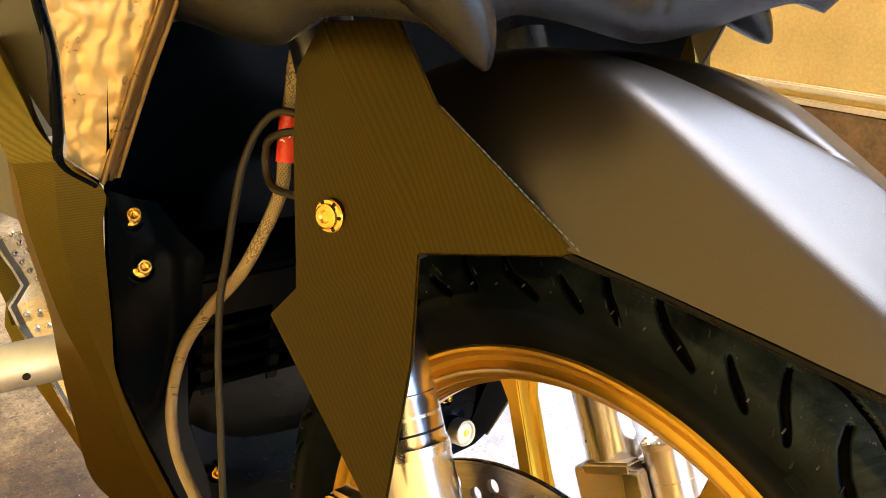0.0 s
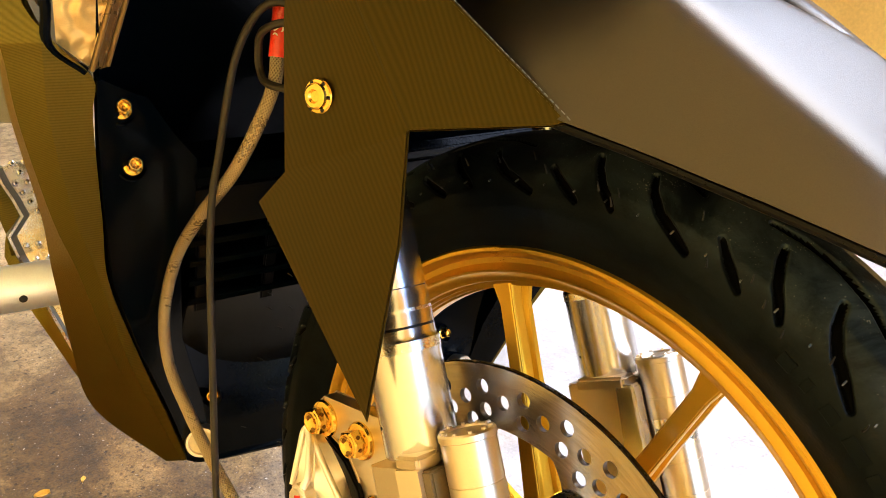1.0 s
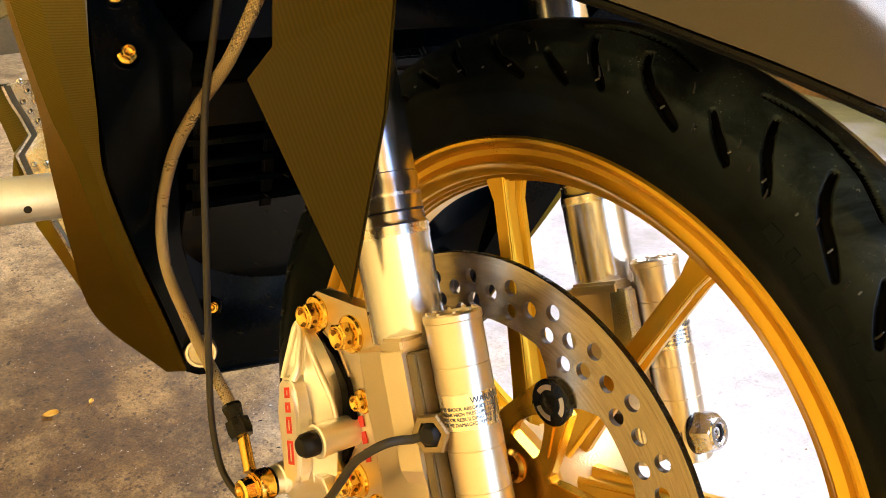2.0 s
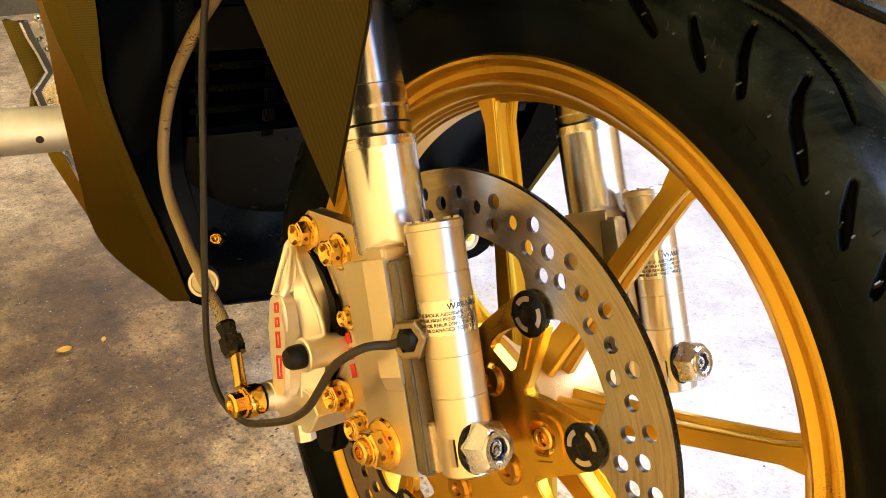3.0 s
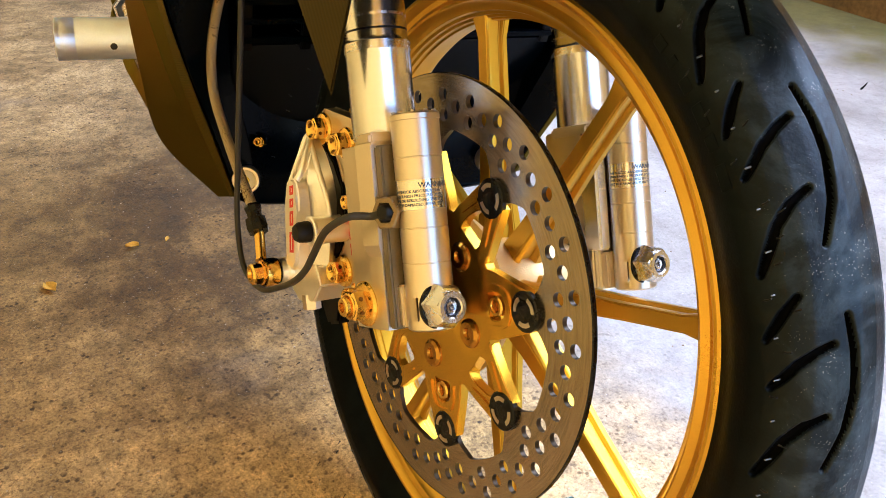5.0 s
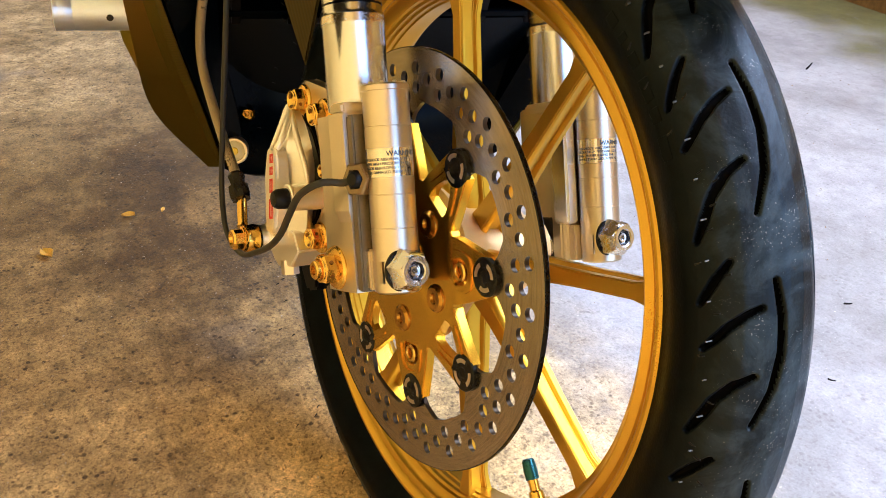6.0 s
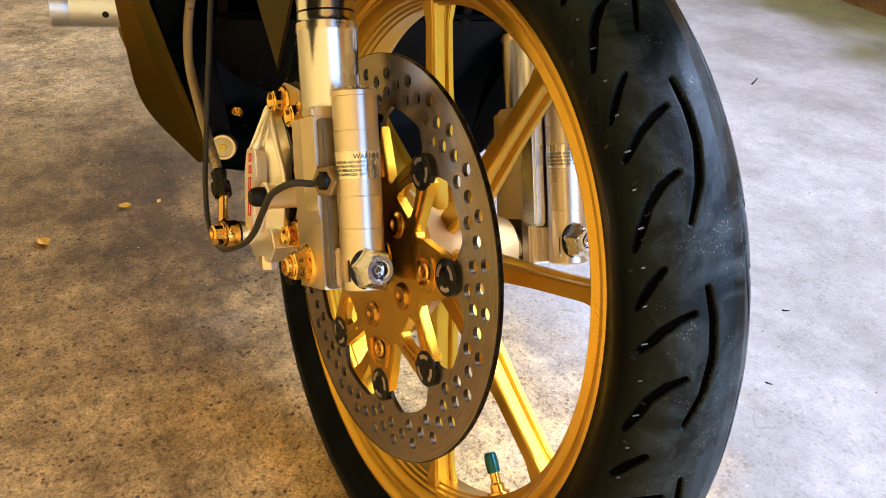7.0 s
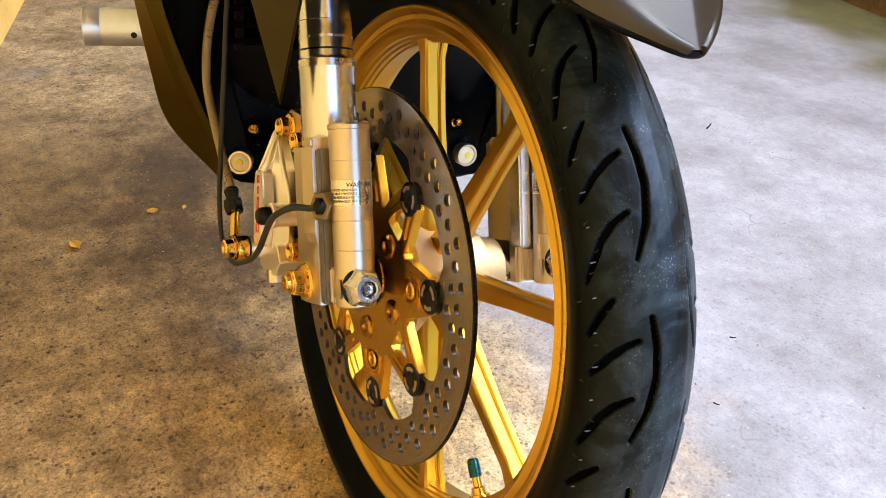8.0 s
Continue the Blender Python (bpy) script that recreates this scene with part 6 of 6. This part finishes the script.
fitting(A1, A2, [(0, -0.003), (0.0056, -0.003), (0.0064, -0.001), (0.0054, 0.004), (0.0052, 0.0065), (0.0074, 0.0075), (0.0078, 0.015), (0.0068, 0.018), (0, 0.018)], 8, "crimp_ferrule", BLACK_ANO, "black hose end")
fitting(A2, A3, [(0, -0.003), (0.0036, -0.003), (0.0036, 0.018), (0.0042, 0.020), (0, 0.020)], 20, "banjo_neck", GOLD_BOLT, "gold banjo neck")
eye = AXLE @ pose(-0.1195, -0.0530, -0.0350, 90, 0, 0)
part("banjo_eye", lathe([(0.0060, 0.000), (0.0092, 0.000), (0.0096, 0.0010), (0.0096, 0.0085), (0.0092, 0.0095), (0.0060, 0.0095)], 36, closed=True), GOLD_BOLT, hose, eye, "gold banjo eye")
part("washer", lathe([(0.005, -0.0014), (0.0088, -0.0014), (0.0088, -0.0002), (0.005, -0.0002)], 30, closed=True), BLACK_ANO, hose, eye)
part("banjo_bolt", mesh_of("banjo_bolt", lathe([(0, -0.020), (0.0052, -0.020), (0.0052, 0.0095), (0.0085, 0.0097), (0.0085, 0.0108), (0.0072, 0.0112), (0.0072, 0.0172), (0.0062, 0.0185), (0.0040, 0.0185), (0.0032, 0.0165), (0, 0.0160)], 12), GOLD_BOLT, 22), GOLD_BOLT, hose, eye, "gold banjo bolt")
TAG = [(-0.1536, -0.0385, 0.2835), (-0.1534, -0.0395, 0.2720), (-0.1520, -0.0415, 0.2580)]
tag = part("hose_tag", tube(TAG, 0.0052, 22, 8), RED_TAG, bike, AXLE, "red shrink-wrapped hose tag")
letters = moved(text_bm("SPS", 0.0092), pose(0, 0, 0, 0, 0, 90) @ pose(-0.0085, -0.0034, 0))
part("tag_text", around(letters, 0, 0, 0.00540, 0, -90), WHITE_INK, tag, AXLE @ Matrix.Translation((-0.1532, -0.0397, 0.2703)) @ pose(0, 0, 0, 0, 0, 36) @ pose(0, 0, 0, 0, 0, 0), "white letters")
CABLE = [(-0.115, -0.030, 0.2740), (-0.132, -0.042, 0.2830), (-0.1470, -0.049, 0.2850), (-0.158, -0.054, 0.2750), (-0.166, -0.058, 0.2560), (-0.171, -0.060, 0.2320), (-0.178, -0.060, 0.2050), (-0.1850, -0.060, 0.1790), (-0.1870, -0.060, 0.1400), (-0.1845, -0.060, 0.1020), (-0.182, -0.060, 0.060), (-0.1790, -0.060, 0.0150), (-0.176, -0.060, -0.0150), (-0.170, -0.060, -0.0340), (-0.16, -0.0605, -0.0465), (-0.1434, -0.061, -0.0513), (-0.1136, -0.064, -0.0446), (-0.0833, -0.067, -0.0272), (-0.0559, -0.07, -0.0088), (-0.0377, -0.072, 0.0083), (-0.0268, -0.073, 0.0248), (-0.0183, -0.073, 0.0395), (-0.0122, -0.071, 0.0474), (-0.0062, -0.066, 0.0538), (-0.0035, -0.06, 0.0552), (0.0002, -0.0545, 0.056), (0.0060, -0.0520, 0.0605)]
cable = part("sensor_cable", tube(CABLE, 0.0021, 12, 8), CABLE_RUBBER, bike, AXLE, "thin black sensor cable looping past the caliper")
LOOP = [(-0.1300, -0.0420, 0.2780), (-0.1440, -0.0500, 0.2745), (-0.1540, -0.0510, 0.2690), (-0.1590, -0.0490, 0.2600), (-0.1570, -0.0490, 0.2510), (-0.1480, -0.0500, 0.2455), (-0.1280, -0.0450, 0.2440)]
part("cable_loop", tube(LOOP, 0.0021, 10, 8), CABLE_RUBBER, bike, AXLE, "black cable loop round the hose tag")

# black tube for the steering head and frame, put where only shade shows
part("frame_tube", tube([(0.02, 0, 0.60), (-0.06, 0, 0.42), (-0.12, 0, 0.25)], 0.03, 16, 4), SHADE_BLACK, bike, BODY, "unseen frame tube, black for the shade behind the wheel")

# ---------------------------------------------------------------- small things on the floor
def leaf(x, y, size, turn, label):
    rows = []
    for k in range(7):
        t = k / 6
        w = size * 0.32 * math.sin(math.pi * (0.06 + 0.88 * t)) ** 0.8
        rows.append([(size * (t - 0.5), -w, 0.004 + 0.10 * size * abs(t - 0.5)), (size * (t - 0.5), 0, 0.0015), (size * (t - 0.5), w, 0.0045 + 0.12 * size * t)])
    ob = part("dry_leaf", sheet(rows, 0.0006), LEAF, None, pose(x, y, 0.0006, 0, 0, turn))
    return tagged(ob, label, "leaf", "dry leaves on the floor")


leaf(-0.760, 0.092, 0.022, 20, "small curled yellow leaf on the concrete")
leaf(-0.812, 0.1960, 0.016, 70, "small faded yellow leaf on the concrete")

leaf(-0.806, 0.2380, 0.008, 140, "tiny yellow leaf scrap on the concrete")

def chips():
    """Thin crescent chips in the pale cement skin."""
    rng = random.Random(23)
    bm = bmesh.new()
    for _ in range(22):
        x, y = rng.uniform(-1.25, 0.35), rng.uniform(0.62, 1.7)
        size, turn, bend = rng.uniform(0.010, 0.034), rng.gauss(0.9, 0.3), rng.uniform(0.15, 0.45)
        wide = rng.uniform(0.0002, 0.0005)
        prev = None
        for k in range(9):
            t = k / 8 - 0.5
            u, v = size * t, size * bend * (0.25 - t * t) + rng.uniform(-0.0004, 0.0004)
            w = wide * (1 - (2 * t) ** 2) * rng.uniform(0.6, 1.2) + 0.0001
            pair = [bm.verts.new((x + u * math.cos(turn) - (v + s) * math.sin(turn), y + u * math.sin(turn) + (v + s) * math.cos(turn), 0)) for s in (-w, w)]
            if prev:
                bm.faces.new((prev[0], pair[0], pair[1], prev[1]))
            prev = pair
    return bm


tagged(part("trowel_chips", chips(), CHIP, None, pose(0, 0, 0.0005)), "thin dark crescent chips in the pale concrete skin", "chips", kind="stuff")


def grit():
    """Loose sand grains on the concrete beside the wheel."""
    rng = random.Random(11)
    bm = bmesh.new()
    for _ in range(700):
        x, y = rng.uniform(-1.5, 0.1), rng.uniform(0.0, 1.5)
        r = rng.choice((0.0006, 0.0008, 0.0010, 0.0016))
        vs = [bm.verts.new((x + r * dx * rng.uniform(0.6, 1.3), y + r * dy * rng.uniform(0.6, 1.3), r * dz * 0.8)) for dx, dy, dz in ((1, 0, 0), (-0.5, 0.85, 0), (-0.5, -0.85, 0), (0, 0, 1.2))]
        for f in ((0, 1, 3), (1, 2, 3), (2, 0, 3), (2, 1, 0)):
            bm.faces.new([vs[k] for k in f])
    return bm


tagged(part("grit", grit(), BROWN, None, pose(0, 0, 0.0003)), "loose brown sand grains on the concrete", "grit", kind="stuff")
